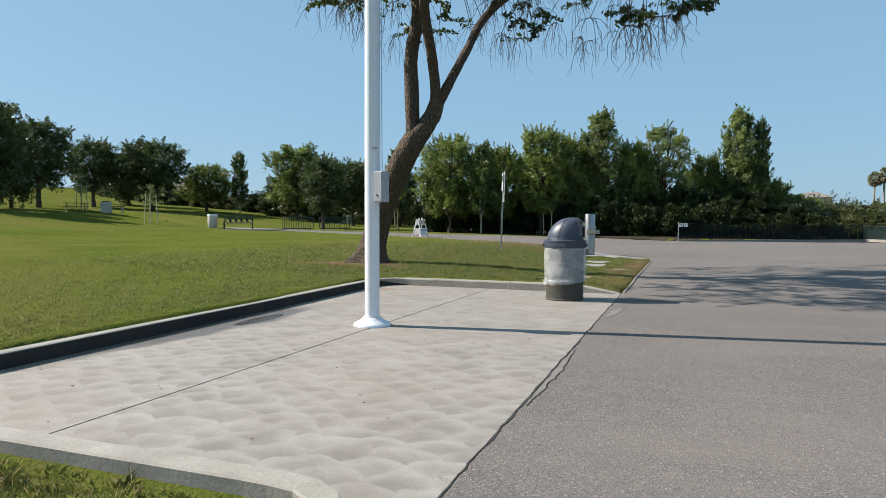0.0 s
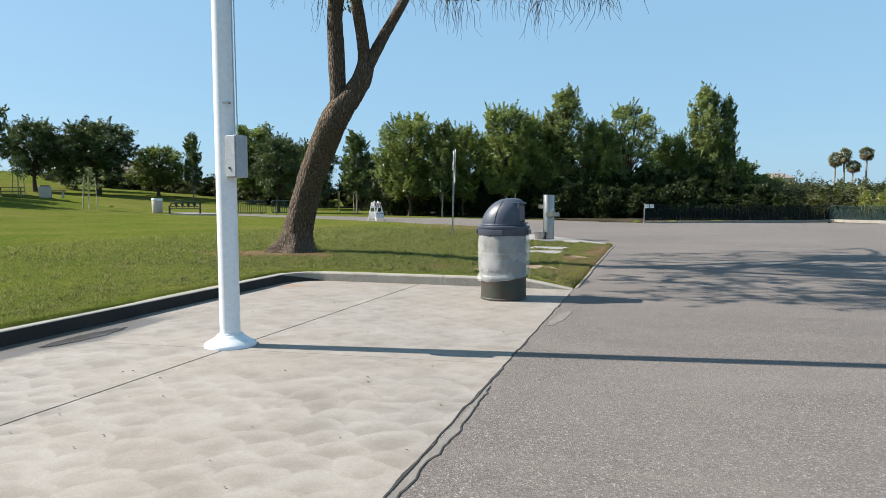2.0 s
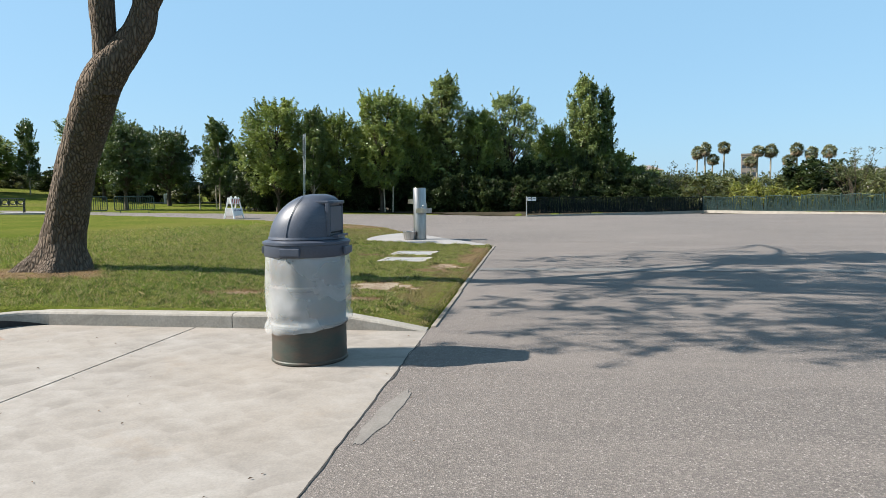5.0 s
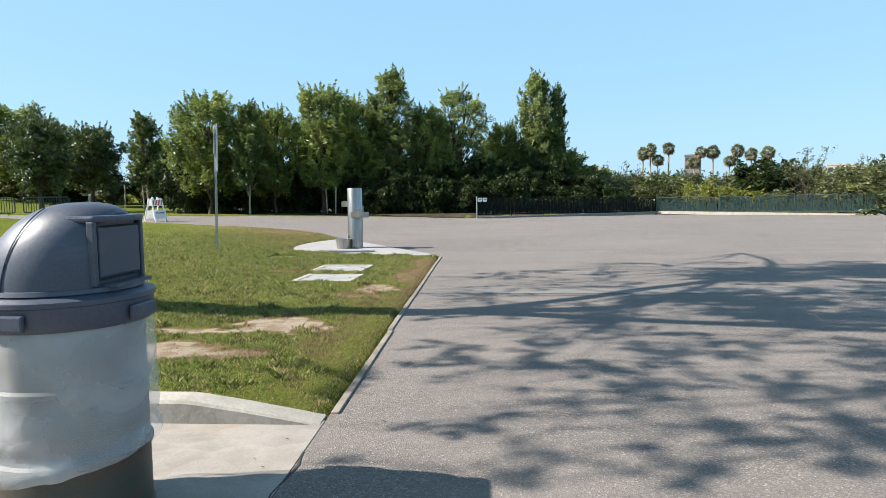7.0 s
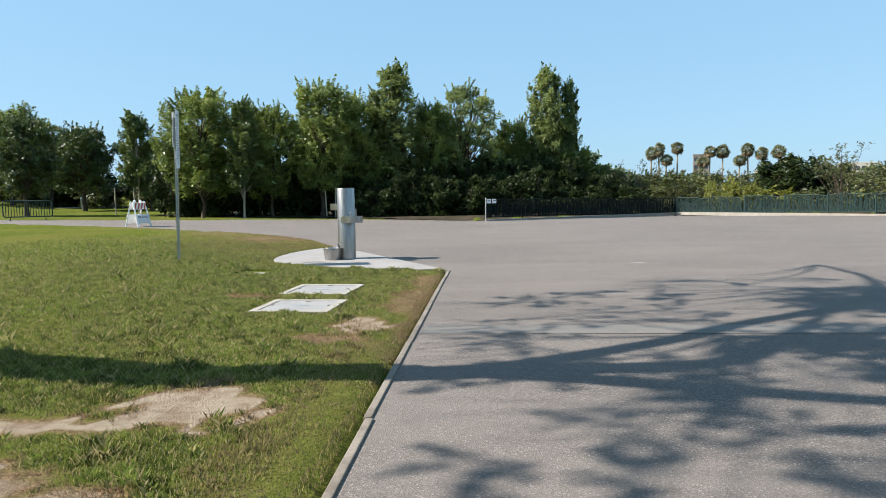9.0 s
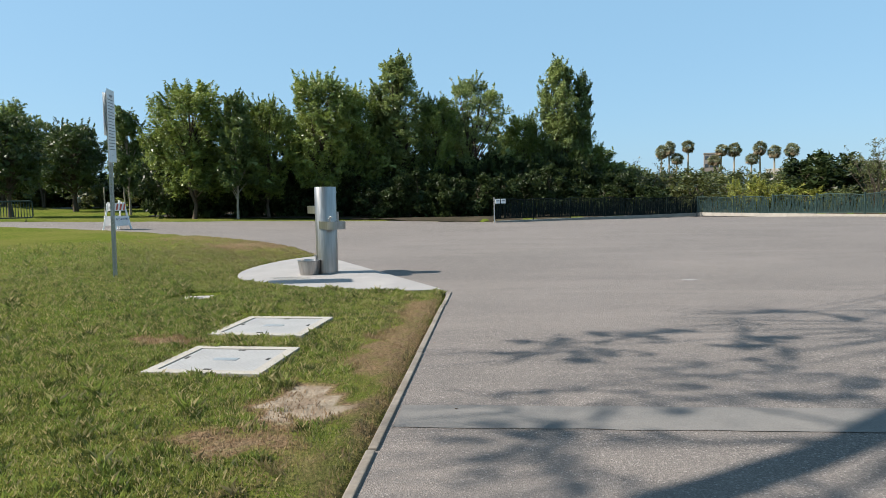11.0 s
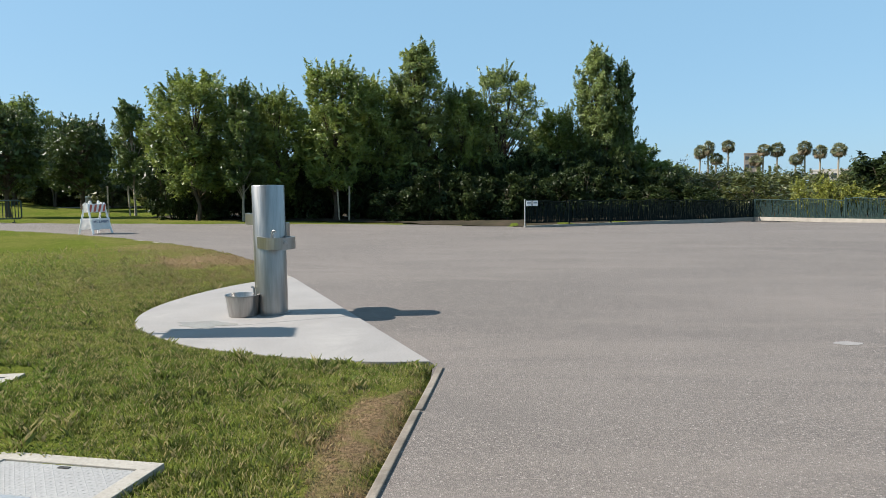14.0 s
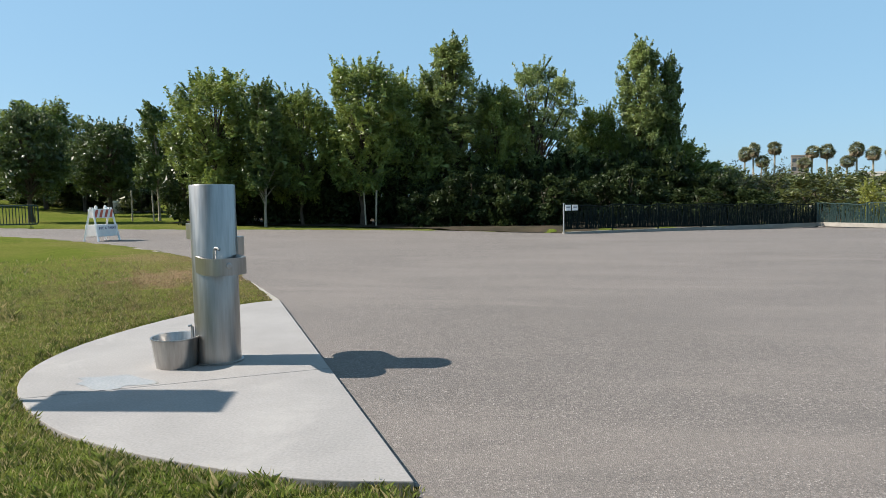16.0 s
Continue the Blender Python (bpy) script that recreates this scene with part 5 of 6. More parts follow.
model("vine", "shrub", "yellow-green leafy bush hanging over the fence", 2.6, 1.2, 0.05, LEAF_YELLOW, DARK_BARK, 41, profile_round, 90, 50, 0.12, 0.03, clump_r=0.34, stems=3, upright=0.5, core=4)
for key in ("shrub", "bush", "vine"):
    MODELS[key]["category"], MODELS[key]["group"] = "shrub", "shrubs"
MODELS["shrub"]["group"] = "shrubs under the trees"

# the dense row behind the drive: kind, x, y, height, half width
ROW = [("young", -25.2, 56.0, 7.6, 1.2), ("wispy", -18.3, 50.9, 8.4, 2.15), ("young", -15.2, 49.9, 7.5, 1.1), ("wispy", -14.2, 52.3, 7.6, 1.55), ("bright", -11.1, 53.0, 9.3, 2.1), ("bright", -9.2, 55.4, 8.7, 1.9),
       ("tall", -6.7, 56.1, 10.8, 1.75), ("wispy", -4.3, 56.9, 8.2, 1.5), ("open", -1.9, 58.6, 9.8, 2.6), ("wispy", 1.7, 60.6, 7.2, 1.5), ("tall", 4.2, 60.9, 11.2, 1.5), ("young", 5.7, 60.9, 10.1, 0.85), ("bright", 4.9, 62.0, 7.4, 1.7)]
for k, (key, x, y, h, half) in enumerate(ROW):
    Stand.put(key, x, y, h, 1.3 * k, half)
for k, (x, y, h) in enumerate([(-20.4, 54.4, 6.6), (-16.4, 54.6, 7.2), (-12.4, 56.4, 7.4), (-7.8, 58.5, 7.2), (-3.4, 60.5, 7.0), (1.2, 63.0, 6.0), (6.9, 63.5, 5.2), (8.6, 64.4, 3.8)]):
    Stand.put("wispy" if k % 2 else "bright", x, y, h, 2.1 * k + 0.5, 1.9, "green tree filling the back of the row")
# undergrowth, its leaves painted as dark as deep shade, rank behind rank, beneath the crowns
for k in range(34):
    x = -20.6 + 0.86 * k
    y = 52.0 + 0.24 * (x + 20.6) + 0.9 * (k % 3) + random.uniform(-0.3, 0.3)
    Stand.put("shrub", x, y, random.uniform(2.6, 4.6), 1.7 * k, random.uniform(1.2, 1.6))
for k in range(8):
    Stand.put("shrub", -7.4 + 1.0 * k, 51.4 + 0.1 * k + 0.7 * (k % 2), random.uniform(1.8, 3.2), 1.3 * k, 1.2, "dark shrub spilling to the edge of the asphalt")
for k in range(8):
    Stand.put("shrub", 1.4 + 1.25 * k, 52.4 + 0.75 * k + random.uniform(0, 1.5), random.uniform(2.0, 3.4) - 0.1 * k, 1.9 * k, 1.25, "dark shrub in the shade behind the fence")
# trees over the lawn and the left skyline
for k, (key, x, y, h, half) in enumerate([("lawn", -57.2, 44.8, 8.8, 3.0), ("round", -53.4, 39.3, 7.4, 2.0), ("round", -50.8, 35.0, 8.8, 2.6), ("lawn", -62.4, 55.6, 8.2, 2.7), ("lawn", -57.6, 59.2, 8.6, 3.5), ("bright", -55.4, 65.8, 6.1, 2.9), ("young", -51.0, 66.5, 8.0, 1.0),
                                          ("wispy", -43.4, 67.4, 9.3, 3.2), ("open", -39.6, 67.2, 8.1, 2.0), ("lawn", -33.0, 61.8, 7.4, 2.3), ("lawn", -30.9, 52.2, 7.1, 1.9), ("lawn", -38.6, 69.0, 7.2, 2.6), ("round", -49.0, 74.0, 4.4, 3.2), ("round", -68.0, 66.0, 7.0, 3.0), ("lawn", -28.0, 63.0, 6.0, 2.0)]):
    Stand.put(key, x, y, h, 0.9 * k, half)
for k in range(30):
    f = k / 29
    Stand.put("bush" if k % 3 == 0 else "shrub", -84 + 60 * f + random.uniform(-1, 1), 77 - 8 * f + 3 * math.sin(5 * f) + random.uniform(-2, 2), random.uniform(2.0, 3.6), 1.1 * k, 2.0, "shrub along the far side of the lawn")
# rough growth beyond the fence
for k in range(56):
    f = k / 55
    a = radians(-5 + 56 * f)
    d = (48 + 34 * ((k * 7) % 6) / 5) * (1 - 0.25 * f)
    x, y = -0.3 + d * math.sin(a) + random.uniform(-3, 3), 19 + d * math.cos(a) + random.uniform(-3, 3)
    key = ("bush", "bush", "shrub", "bush", "bush", "bush", "bush")[k % 7]
    h = random.uniform(2.2, 3.2) + 0.028 * max(0, d - 50) + 0.7 * step(0.3, 0.45, f)
    Stand.put(key, x, y, h, 1.9 * k, random.uniform(2.2, 3.2), "wild growth on rough ground beyond the fence")
for x, y, h in ((12.5, 80, 4.3), (15.5, 84, 3.6), (9.0, 74, 3.2), (19.0, 88, 3.0)):
    Stand.put("bush", x, y, h, x, 2.2, "olive-brown tree beyond the fence")
for k in range(11):
    Stand.put("vine" if k in (1, 7) else "bush", 15.9 + 1.7 * k, 54.9 - 1.85 * k + random.uniform(0, 1.2), random.uniform(1.0, 1.8), 2.3 * k, 1.5, "bush growing against the fence")
for x, y, h in ((14.6, 54.0, 2.7), (15.7, 53.6, 2.2), (27.4, 41.6, 2.3)):
    Stand.put("vine", x, y, h, x, 1.0)


def bare_shrub(x, y, h, seed):
    """A sparse shrub of long, nearly leafless canes."""
    rnd, rng = random.Random(seed), np.random.default_rng(seed)
    t = thing("shrub", pose(x, y, land(x, y)), "sparse shrub of long half-bare canes behind the fence", "shrub", "shrubs")
    canes, tips = Build(), []
    for _ in range(16):
        a, r = rnd.random() * 6.28, rnd.uniform(0.2, 0.55) * h
        top = Vector((r * math.cos(a), r * math.sin(a), h * rnd.uniform(0.55, 1.0)))
        mid = top * 0.5 + Vector((rnd.gauss(0, 0.1), rnd.gauss(0, 0.1), 0.25))
        canes.tube([(0, 0, -0.1), mid, top], [0.025, 0.015, 0.006], 4, False)
        for _ in range(7):
            q = mid.lerp(top, rnd.random())
            e = q + Vector((rnd.gauss(0, 0.25), rnd.gauss(0, 0.25), rnd.uniform(0.1, 0.5)))
            canes.tube([q, e], [0.007, 0.003], 3, False)
            tips += [tuple(e), tuple(q.lerp(e, 0.6))]
    tagged(part("cane_mass", canes, DARK_BARK, t), kind="stuff")
    v, tri = leaf_cloud(np.array(tips), np.full(len(tips), 0.16), 6, 0.1, rng, far=True)
    part("foliage", fast_mesh("foliage", v, 3, tri, LEAF_OLIVE), None, t)


bare_shrub(19.8, 49.6, 3.9, 3)
bare_shrub(21.6, 48.6, 3.0, 4)
bare_shrub(10.4, 60.6, 3.6, 5)


# ---- large tree by the pad ----
def big_tree():
    t = thing("tree", pose(-7.5, 15.2, 0.15), "large leaning tree with grey-brown bark and drooping twigs", "tree", "trees")
    R = Vector((0.938, 0.347, 0))
    base = Vector((-7.5, 15.2, 0.15))
    fork = Vector((-6.02, 14.5, 3.12)) - base

    def bark_tube(pts, radii, seg=18, sub=8, flare=0.0):
        pts = [Vector(p) for p in pts]
        out, rr = [], []
        n = len(pts) - 1
        for i in range(n):
            p0, p1, p2, p3 = pts[max(i - 1, 0)], pts[i], pts[i + 1], pts[min(i + 2, n)]
            for k in range(sub):
                u = k / sub
                out.append(0.5 * ((2 * p1) + (p2 - p0) * u + (2 * p0 - 5 * p1 + 4 * p2 - p3) * u * u + (3 * p1 - p0 - 3 * p2 + p3) * u ** 3))
                rr.append(radii[i] * (1 - u) + radii[i + 1] * u)
        out.append(pts[-1])
        rr.append(radii[-1])
        b = Build().tube(out, rr, seg)
        vs = []
        for i, v in enumerate(b.v):
            c = out[min(i // seg, len(out) - 1)]
            d = Vector(v) - c
            k = 1 + 0.09 * noise.noise((v[0] * 3, v[1] * 3, v[2] * 1.2)) + 0.06 * noise.noise((v[0] * 11, v[1] * 11, v[2] * 4)) + 0.035 * noise.noise((v[0] * 34, v[1] * 34, v[2] * 9))
            if flare and v[2] < 0.5:
                a = math.atan2(d.y, d.x)
                k *= 1 + flare * (0.5 - v[2]) ** 1.5 * 2.2 * (1 + 0.5 * math.sin(5 * a + 1))
            vs.append(tuple(c + d * k))
        b.v = vs
        return b
    trunk = [(-0.1, 0.0, -0.25), (0.02, 0.0, 0.25), (0.22, -0.05, 0.9), (0.62, -0.28, 1.75), (1.12, -0.55, 2.5), fork, fork + R * 0.42 + Vector((0, 0, 0.55)), fork + R * 0.56 + Vector((0, 0, 0.95))]
    part("trunk", bark_tube(trunk, [0.42, 0.35, 0.305, 0.285, 0.29, 0.27, 0.20, 0.165], 44, 16, 0.6), BARK, t, smooth=True)
    ends = []

    def limb(pts, radii, name="limb"):
        part(name, bark_tube(pts, radii, 20), BARK, t, smooth=True)
        ends.append(Vector(pts[-1]))
    up = Vector((0, 0, 1))
    B = Vector((-0.347, 0.938, 0))
    limb([fork - up * 0.35 + R * -0.02, fork + up * 0.3 - R * 0.02, fork + R * -0.04 + up * 1.1, fork + R * -0.06 + up * 2.0, fork + R * 0.05 + up * 3.3, fork - R * 0.8 + B * 0.8 + up * 4.8, fork - R * 2.4 + B * 1.4 + up * 6.0], [0.165, 0.17, 0.17, 0.16, 0.13, 0.08, 0.03])
    limb([fork + R * 0.50 + up * 0.72, fork + R * 0.52 + up * 1.2 - B * 0.1, fork + R * 0.44 + up * 1.9 - B * 0.35, fork + R * 0.27 + up * 3.2 - B * 1.0, fork + R * 0.6 - B * 2.0 + up * 4.6, fork + R * 1.4 - B * 3.6 + up * 5.5], [0.125, 0.125, 0.12, 0.105, 0.07, 0.03])
    limb([fork + R * 0.54 + up * 0.78, fork + R * 0.80 + up * 1.3, fork + R * 1.26 + up * 2.25 + B * 0.5, fork + R * 1.8 + up * 3.35 + B * 1.3, fork + R * 2.9 + B * 1.6 + up * 4.3, fork + R * 4.6 + B * 0.2 + up * 5.0, fork + R * 6.2 - B * 0.4 + up * 5.2], [0.125, 0.12, 0.105, 0.10, 0.075, 0.05, 0.02])
    limb([fork + R * 1.8 + up * 3.35 + B * 1.3, fork + R * 2.4 + B * 2.2 + up * 4.4, fork + R * 3.0 + B * 3.6 + up * 5.2, fork + R * 3.6 + B * 5.4 + up * 5.4], [0.085, 0.07, 0.05, 0.02])
    limb([fork + R * 0.05 + up * 3.3, fork + R * 0.6 + B * 1.6 + up * 4.8, fork + R * 0.8 + B * 3.4 + up * 5.8], [0.09, 0.06, 0.03])
    limb([fork + R * 0.27 + up * 3.2 - B * 1.0, fork + R * 1.3 - B * 1.9 + up * 4.3, fork + R * 2.6 - B * 3.4 + up * 4.8, fork + R * 4.0 - B * 4.6 + up * 4.6], [0.085, 0.06, 0.045, 0.02])
    limb([fork + R * 2.9 + B * 1.6 + up * 4.3, fork + R * 3.8 - B * 1.4 + up * 5.2, fork + R * 5.2 - B * 2.6 + up * 5.3], [0.06, 0.045, 0.02])
    rng = np.random.default_rng(77)
    rnd = random.Random(77)
    twigs, leaves = Build(), []
    heart = Vector((-3.75, 14.5, 0)) - base

    def bunch(p, count, lo, hi, reach=0.45):
        """Thin bare twigs that arch out of one node and hang."""
        for _ in range(count):
            a, r, drop = rnd.random() * 2 * math.pi, reach * rnd.uniform(0.25, 1.1), rnd.uniform(lo, hi)
            d = Vector((math.cos(a), math.sin(a), 0))
            q1 = p + d * r * 0.5 - up * drop * 0.08
            q2 = p + d * r * 0.9 + Vector((rnd.gauss(0, 0.05), rnd.gauss(0, 0.05), -drop * 0.42))
            q3 = q2 + d * rnd.uniform(-0.08, 0.1) + Vector((rnd.gauss(0, 0.05), rnd.gauss(0, 0.05), -drop * 0.34))
            q4 = q3 + d * rnd.uniform(-0.06, 0.16) + Vector((rnd.gauss(0, 0.05), rnd.gauss(0, 0.05), -drop * 0.22))
            twigs.tube([p, q1, q2, q3, q4], [0.007, 0.0065, 0.005, 0.004, 0.0025], 3, False)
            if rnd.random() < 0.5:
                twigs.tube([q2, q2 + Vector((rnd.gauss(0, 0.12), rnd.gauss(0, 0.12), -drop * rnd.uniform(0.15, 0.4)))], [0.004, 0.002], 3, False)

    def spray(p, count, ln):
        """A small leafy branchlet: a few forking shoots with pointed leaves in tufts."""
        for _ in range(count):
            d = Vector((rnd.gauss(0, 1), rnd.gauss(0, 1), rnd.gauss(-0.1, 0.35))).normalized()
            tip = p + d * ln * rnd.uniform(0.5, 1.1) - up * 0.06
            twigs.tube([p, p.lerp(tip, 0.5) + up * 0.04, tip], [0.006, 0.005, 0.003], 3, False)
            leaves.extend(tuple(p.lerp(tip, f) + Vector((0, 0, 0.03))) for f in (0.35, 0.6, 0.8, 0.95, 1.05))

    def reach_out(p, r=0.014):
        near = min(ends, key=lambda v: (v - p).length)
        mid = near.lerp(p, 0.55) + up * 0.25
        twigs.tube([near, mid, p], [r * 1.6, r, r * 0.5], 5)

    for e in range(430):
        a = rnd.random() * 2 * math.pi
        q = rnd.random() ** 0.5
        p = Vector((heart.x + 4.7 * q * math.cos(a), heart.y + 5.0 * q * math.sin(a), 0))
        p.z = 6.75 + (1 - q * q) * 2.4 * rnd.random() + rnd.uniform(-0.1, 0.5) - 0.5 * q ** 4
        if e % 3 == 0:
            reach_out(p)
        if rnd.random() < (0.42 if p.y < -0.5 else 0.36 if p.y < 1.2 else 0.2):
            spray(p, rnd.randint(3, 6), rnd.uniform(0.35, 0.65))
        if q > 0.35 and rnd.random() < 0.34:
            bunch(p, rnd.randint(7, 14), 0.3, 1.15)
    # hanging bunches and leafy tips along the crown's lower rim: x, y, z, twigs, longest drop
    for x, y, z, count, drop in ((-0.75, 13.2, 5.0, 18, 1.0), (-0.4, 13.0, 5.05, 16, 1.05), (-1.05, 13.4, 5.05, 14, 0.9), (-0.1, 12.9, 5.1, 12, 0.75), (-1.85, 14.0, 5.45, 6, 1.2), (-3.8, 13.85, 6.0, 16, 1.1), (-3.2, 14.0, 5.9, 9, 0.9), (-5.7, 11.15, 5.35, 12, 0.75), (-6.3, 10.9, 5.4, 5, 0.6)):
        p = Vector((x, y, z)) - base
        reach_out(p, 0.012)
        bunch(p, count, 0.35, drop)
    for x, y, z, count in ((-3.04, 14.0, 5.35, 5), (-3.4, 13.9, 5.55, 5), (-2.75, 14.1, 5.6, 5), (-1.96, 13.9, 5.8, 3), (-6.25, 10.85, 5.25, 4), (-4.67, 13.25, 5.65, 4), (0.16, 12.7, 5.1, 5), (0.44, 12.65, 5.1, 5), (-1.0, 13.4, 5.25, 7), (-0.7, 13.3, 5.2, 6), (-0.03, 13.1, 5.15, 4)):
        p = Vector((x, y, z)) - base
        reach_out(p, 0.01)
        spray(p, count, 0.28)
    # low outer boughs over the pad, thick with leaves
    for x, y, z in ((-8.3, 11.3, 6.9), (-7.7, 11.8, 6.8), (-7.4, 12.1, 7.0), (-7.0, 11.6, 7.0), (-6.3, 11.3, 7.0), (-7.2, 9.9, 6.9), (-6.4, 10.3, 7.0), (-7.6, 9.8, 6.8), (-4.9, 12.0, 7.1), (-5.6, 10.4, 7.0), (-4.4, 10.9, 7.2), (-5.2, 11.4, 7.1), (-3.9, 11.6, 7.2), (-3.4, 10.3, 7.1), (-8.0, 12.9, 6.9), (-7.1, 13.2, 7.0), (-4.2, 9.6, 7.1), (-3.0, 11.2, 7.2), (-2.6, 9.8, 7.2), (-3.5, 12.4, 7.3)):
        p = Vector((x, y, z)) - base
        reach_out(p, 0.016)
        for _ in range(1 if x < -5.8 else 4):
            spray(p + Vector((rnd.gauss(0, 0.32), rnd.gauss(0, 0.2), rnd.gauss(0, 0.12))), 6, 0.5)
    hl, hr = [], []
    for e in range(720):
        a = rnd.random() * 2 * math.pi
        q = rnd.random() ** 0.55
        p = Vector((heart.x + 0.9 + 5.2 * q * math.cos(a), heart.y - 0.2 + 5.6 * q * math.sin(a), 0))
        p.z = 8.5 + max(0.0, p.y) * 0.3 + (1 - q * q) * 3.4 * rnd.random() + 0.5 * rnd.random()
        if noise.noise((p.x * 0.6, p.y * 0.9, p.z * 0.6)) > (-0.08 if p.y < 2.5 else 0.16):
            hl.append(p)
            hr.append(rnd.uniform(0.3, 0.65))
    tagged(part("twig_mass", twigs, DARK_BARK, t, "thin bare drooping twigs"), kind="stuff")
    v, tri = leaf_cloud(np.array(leaves), np.full(len(leaves), 0.085), 5, 0.105, rng)
    part("crown", fast_mesh("crown", v, 3, tri, LEAF_DARK), None, t)
    v, tri = leaf_cloud(np.array([tuple(c) for c in hl]), np.array(hr), 54, 0.2, rng, 0.5, far=True)
    part("upper_crown", fast_mesh("upper_crown", v, 3, tri, LEAF_DARK), None, t)


big_tree()


# ---- fence round the lot ----
def wave(s):
    return 0.035 * math.sin(s * 2.6) + 0.02 * math.sin(s * 5.1 + 1)


def fence_run(ax, ay, bx, by, panels, material, seed, name_label):
    rnd = random.Random(seed)
    f = thing("fence", Matrix(), name_label, "fence", "fences round the lot", )
    L = math.hypot(bx - ax, by - ay)
    ux, uy = (bx - ax) / L, (by - ay) / L

    def at(s):
        x, y = ax + ux * s, ay + uy * s
        return x, y, float(road_z(np.array(x), np.array(y)))
    ang = math.degrees(math.atan2(uy, ux))
    for k in range(panels + 1):
        x, y, z = at(L * k / panels)
        part("post", Build().box((x, y, z + 0.62), (0.07, 0.07, 1.24)), material, f)
    for k in range(panels):
        s0, s1 = L * k / panels + 0.05, L * (k + 1) / panels - 0.05
        n = 14
        pts = [(*at(s0 + (s1 - s0) * i / n)[:2], at(s0)[2] + 1.17 + wave(s0 + (s1 - s0) * i / n)) for i in range(n + 1)]
        part("top_rail", Build().tube(pts, 0.022, 6), material, f)
        x0, y0, z0 = at(s0)
        x1, y1, z1 = at(s1)
        part("bottom_rail", Build().tube([(x0, y0, z0 + 0.2), (x1, y1, z1 + 0.2)], 0.02, 6), material, f)
        reeds = Build()
        m = int((s1 - s0) / 0.022)
        for i in range(m):
            s = s0 + (s1 - s0) * (i + rnd.random()) / m
            x, y, z = at(s)
            lean, bow = rnd.uniform(-0.12, 0.12), rnd.uniform(-0.07, 0.07)
            hh = 1.15 + wave(s) - (rnd.uniform(0.05, 0.4) if rnd.random() < 0.35 else 0)
            w = rnd.uniform(0.010, 0.024)
            q = [(x, y, z + 0.2), (x + ux * (lean * 0.5 + bow), y + uy * (lean * 0.5 + bow), z + 0.2 + (hh - 0.2) * 0.55), (x + ux * lean, y + uy * lean, z + hh)]
            reeds.tube(q, [w, w * 0.9, w * 0.5], 4)
        tagged(part("reed_panel", reeds, material, f, "cut metal reeds"), kind="stuff")
    part("plinth", Build().box((L / 2, 0, 0.05), (L, 0.2, 0.2), pose(ax, ay, at(L / 2)[2], 0, 0, ang)), KERB, f, "low concrete plinth")
    return f


fence_run(-0.43, 47.0, 12.0, 55.0, 6, FENCE_GREEN, 4, "dark green metal fence of reed-shaped bars, wavy top")
fence_run(12.06, 54.9, 21.4, 44.6, 6, FENCE_TEAL, 5, "weathered green metal reed fence with a wavy top rail")
fence_run(21.45, 44.5, 40, 24, 10, FENCE_TEAL, 6, "weathered green metal reed fence running along the lot")
end_post = thing("fence_sign", pose(-0.43, 46.97, -0.14, 0, 0, 32.8), "two white notices on the fence's end post", "sign")
part("post", Build().tube([(0, 0, 0), (0, 0, 1.3)], 0.03, 8), GALV, end_post)
for k in range(2):
    nt_ = part("notice", Build().box((0.18 + 0.34 * k, -0.06, 1.1), (0.28, 0.01, 0.24)), WHITE_PLASTIC, end_post)
    part("text_line", Build().box((0.18 + 0.34 * k, -0.067, 1.12), (0.2, 0.004, 0.05)), GREY_INK, nt_)


# ---- folding warning stand on the drive ----
def a_frame():
    x, y = -15.85, 38.85
    t = thing("a_frame_barricade", pose(x, y, float(road_z(np.array(x), np.array(y))), 0, 0, 84), "white folding plastic barricade with orange stripes and lettering", "barricade")
    for s in (-1, 1):
        for u in (-0.46, 0.46):
            part("leg", Build().tube([(u, s * 0.30, 0.0), (u * 0.86, s * 0.05, 1.13)], [0.04, 0.035], 6), WHITE_PLASTIC, t)
        top = part("upper_board", Build().box((0, s * 0.105, 0.93), (0.86, 0.025, 0.30), None), WHITE_PLASTIC, t, bevel=0.006)
        for k in range(4):
            x0 = -0.42 + k * 0.22
            q = [(x0, 0.80), (x0 + 0.11, 0.80), (x0 + 0.11 - s * 0.0 + 0.09, 1.06), (x0 + 0.09, 1.06)]
            q = [(max(-0.42, min(0.42, a)), b) for a, b in q]
            part("stripe", Build().add([(a, s * 0.12, b) for a, b in q], [(0, 1, 2, 3)]), ORANGE, top, "orange reflective stripe")
        low = part("lower_board", Build().box((0, s * 0.235, 0.36), (0.9, 0.025, 0.40), None), WHITE_PLASTIC, t, bevel=0.006)
        if s < 0:
            cu = bpy.data.curves.new("lettering", 'FONT')
            cu.body, cu.size, cu.align_x, cu.extrude = "REC & PARKS", 0.125, 'CENTER', 0.002
            cu.materials.append(BLUE_INK)
            ob = new("lettering", cu)
            ob.parent = low
            ob.matrix_local = pose(0, -0.252, 0.40, 90, 0, 0)
    for u in (-0.2, 0.2):
        part("lamp_mount", Build().lathe([(0.05, 1.08), (0.055, 1.12), (0.04, 1.19), (0.01, 1.2)], 12, (u, 0)), WHITE_PLASTIC, t, smooth=True)


a_frame()


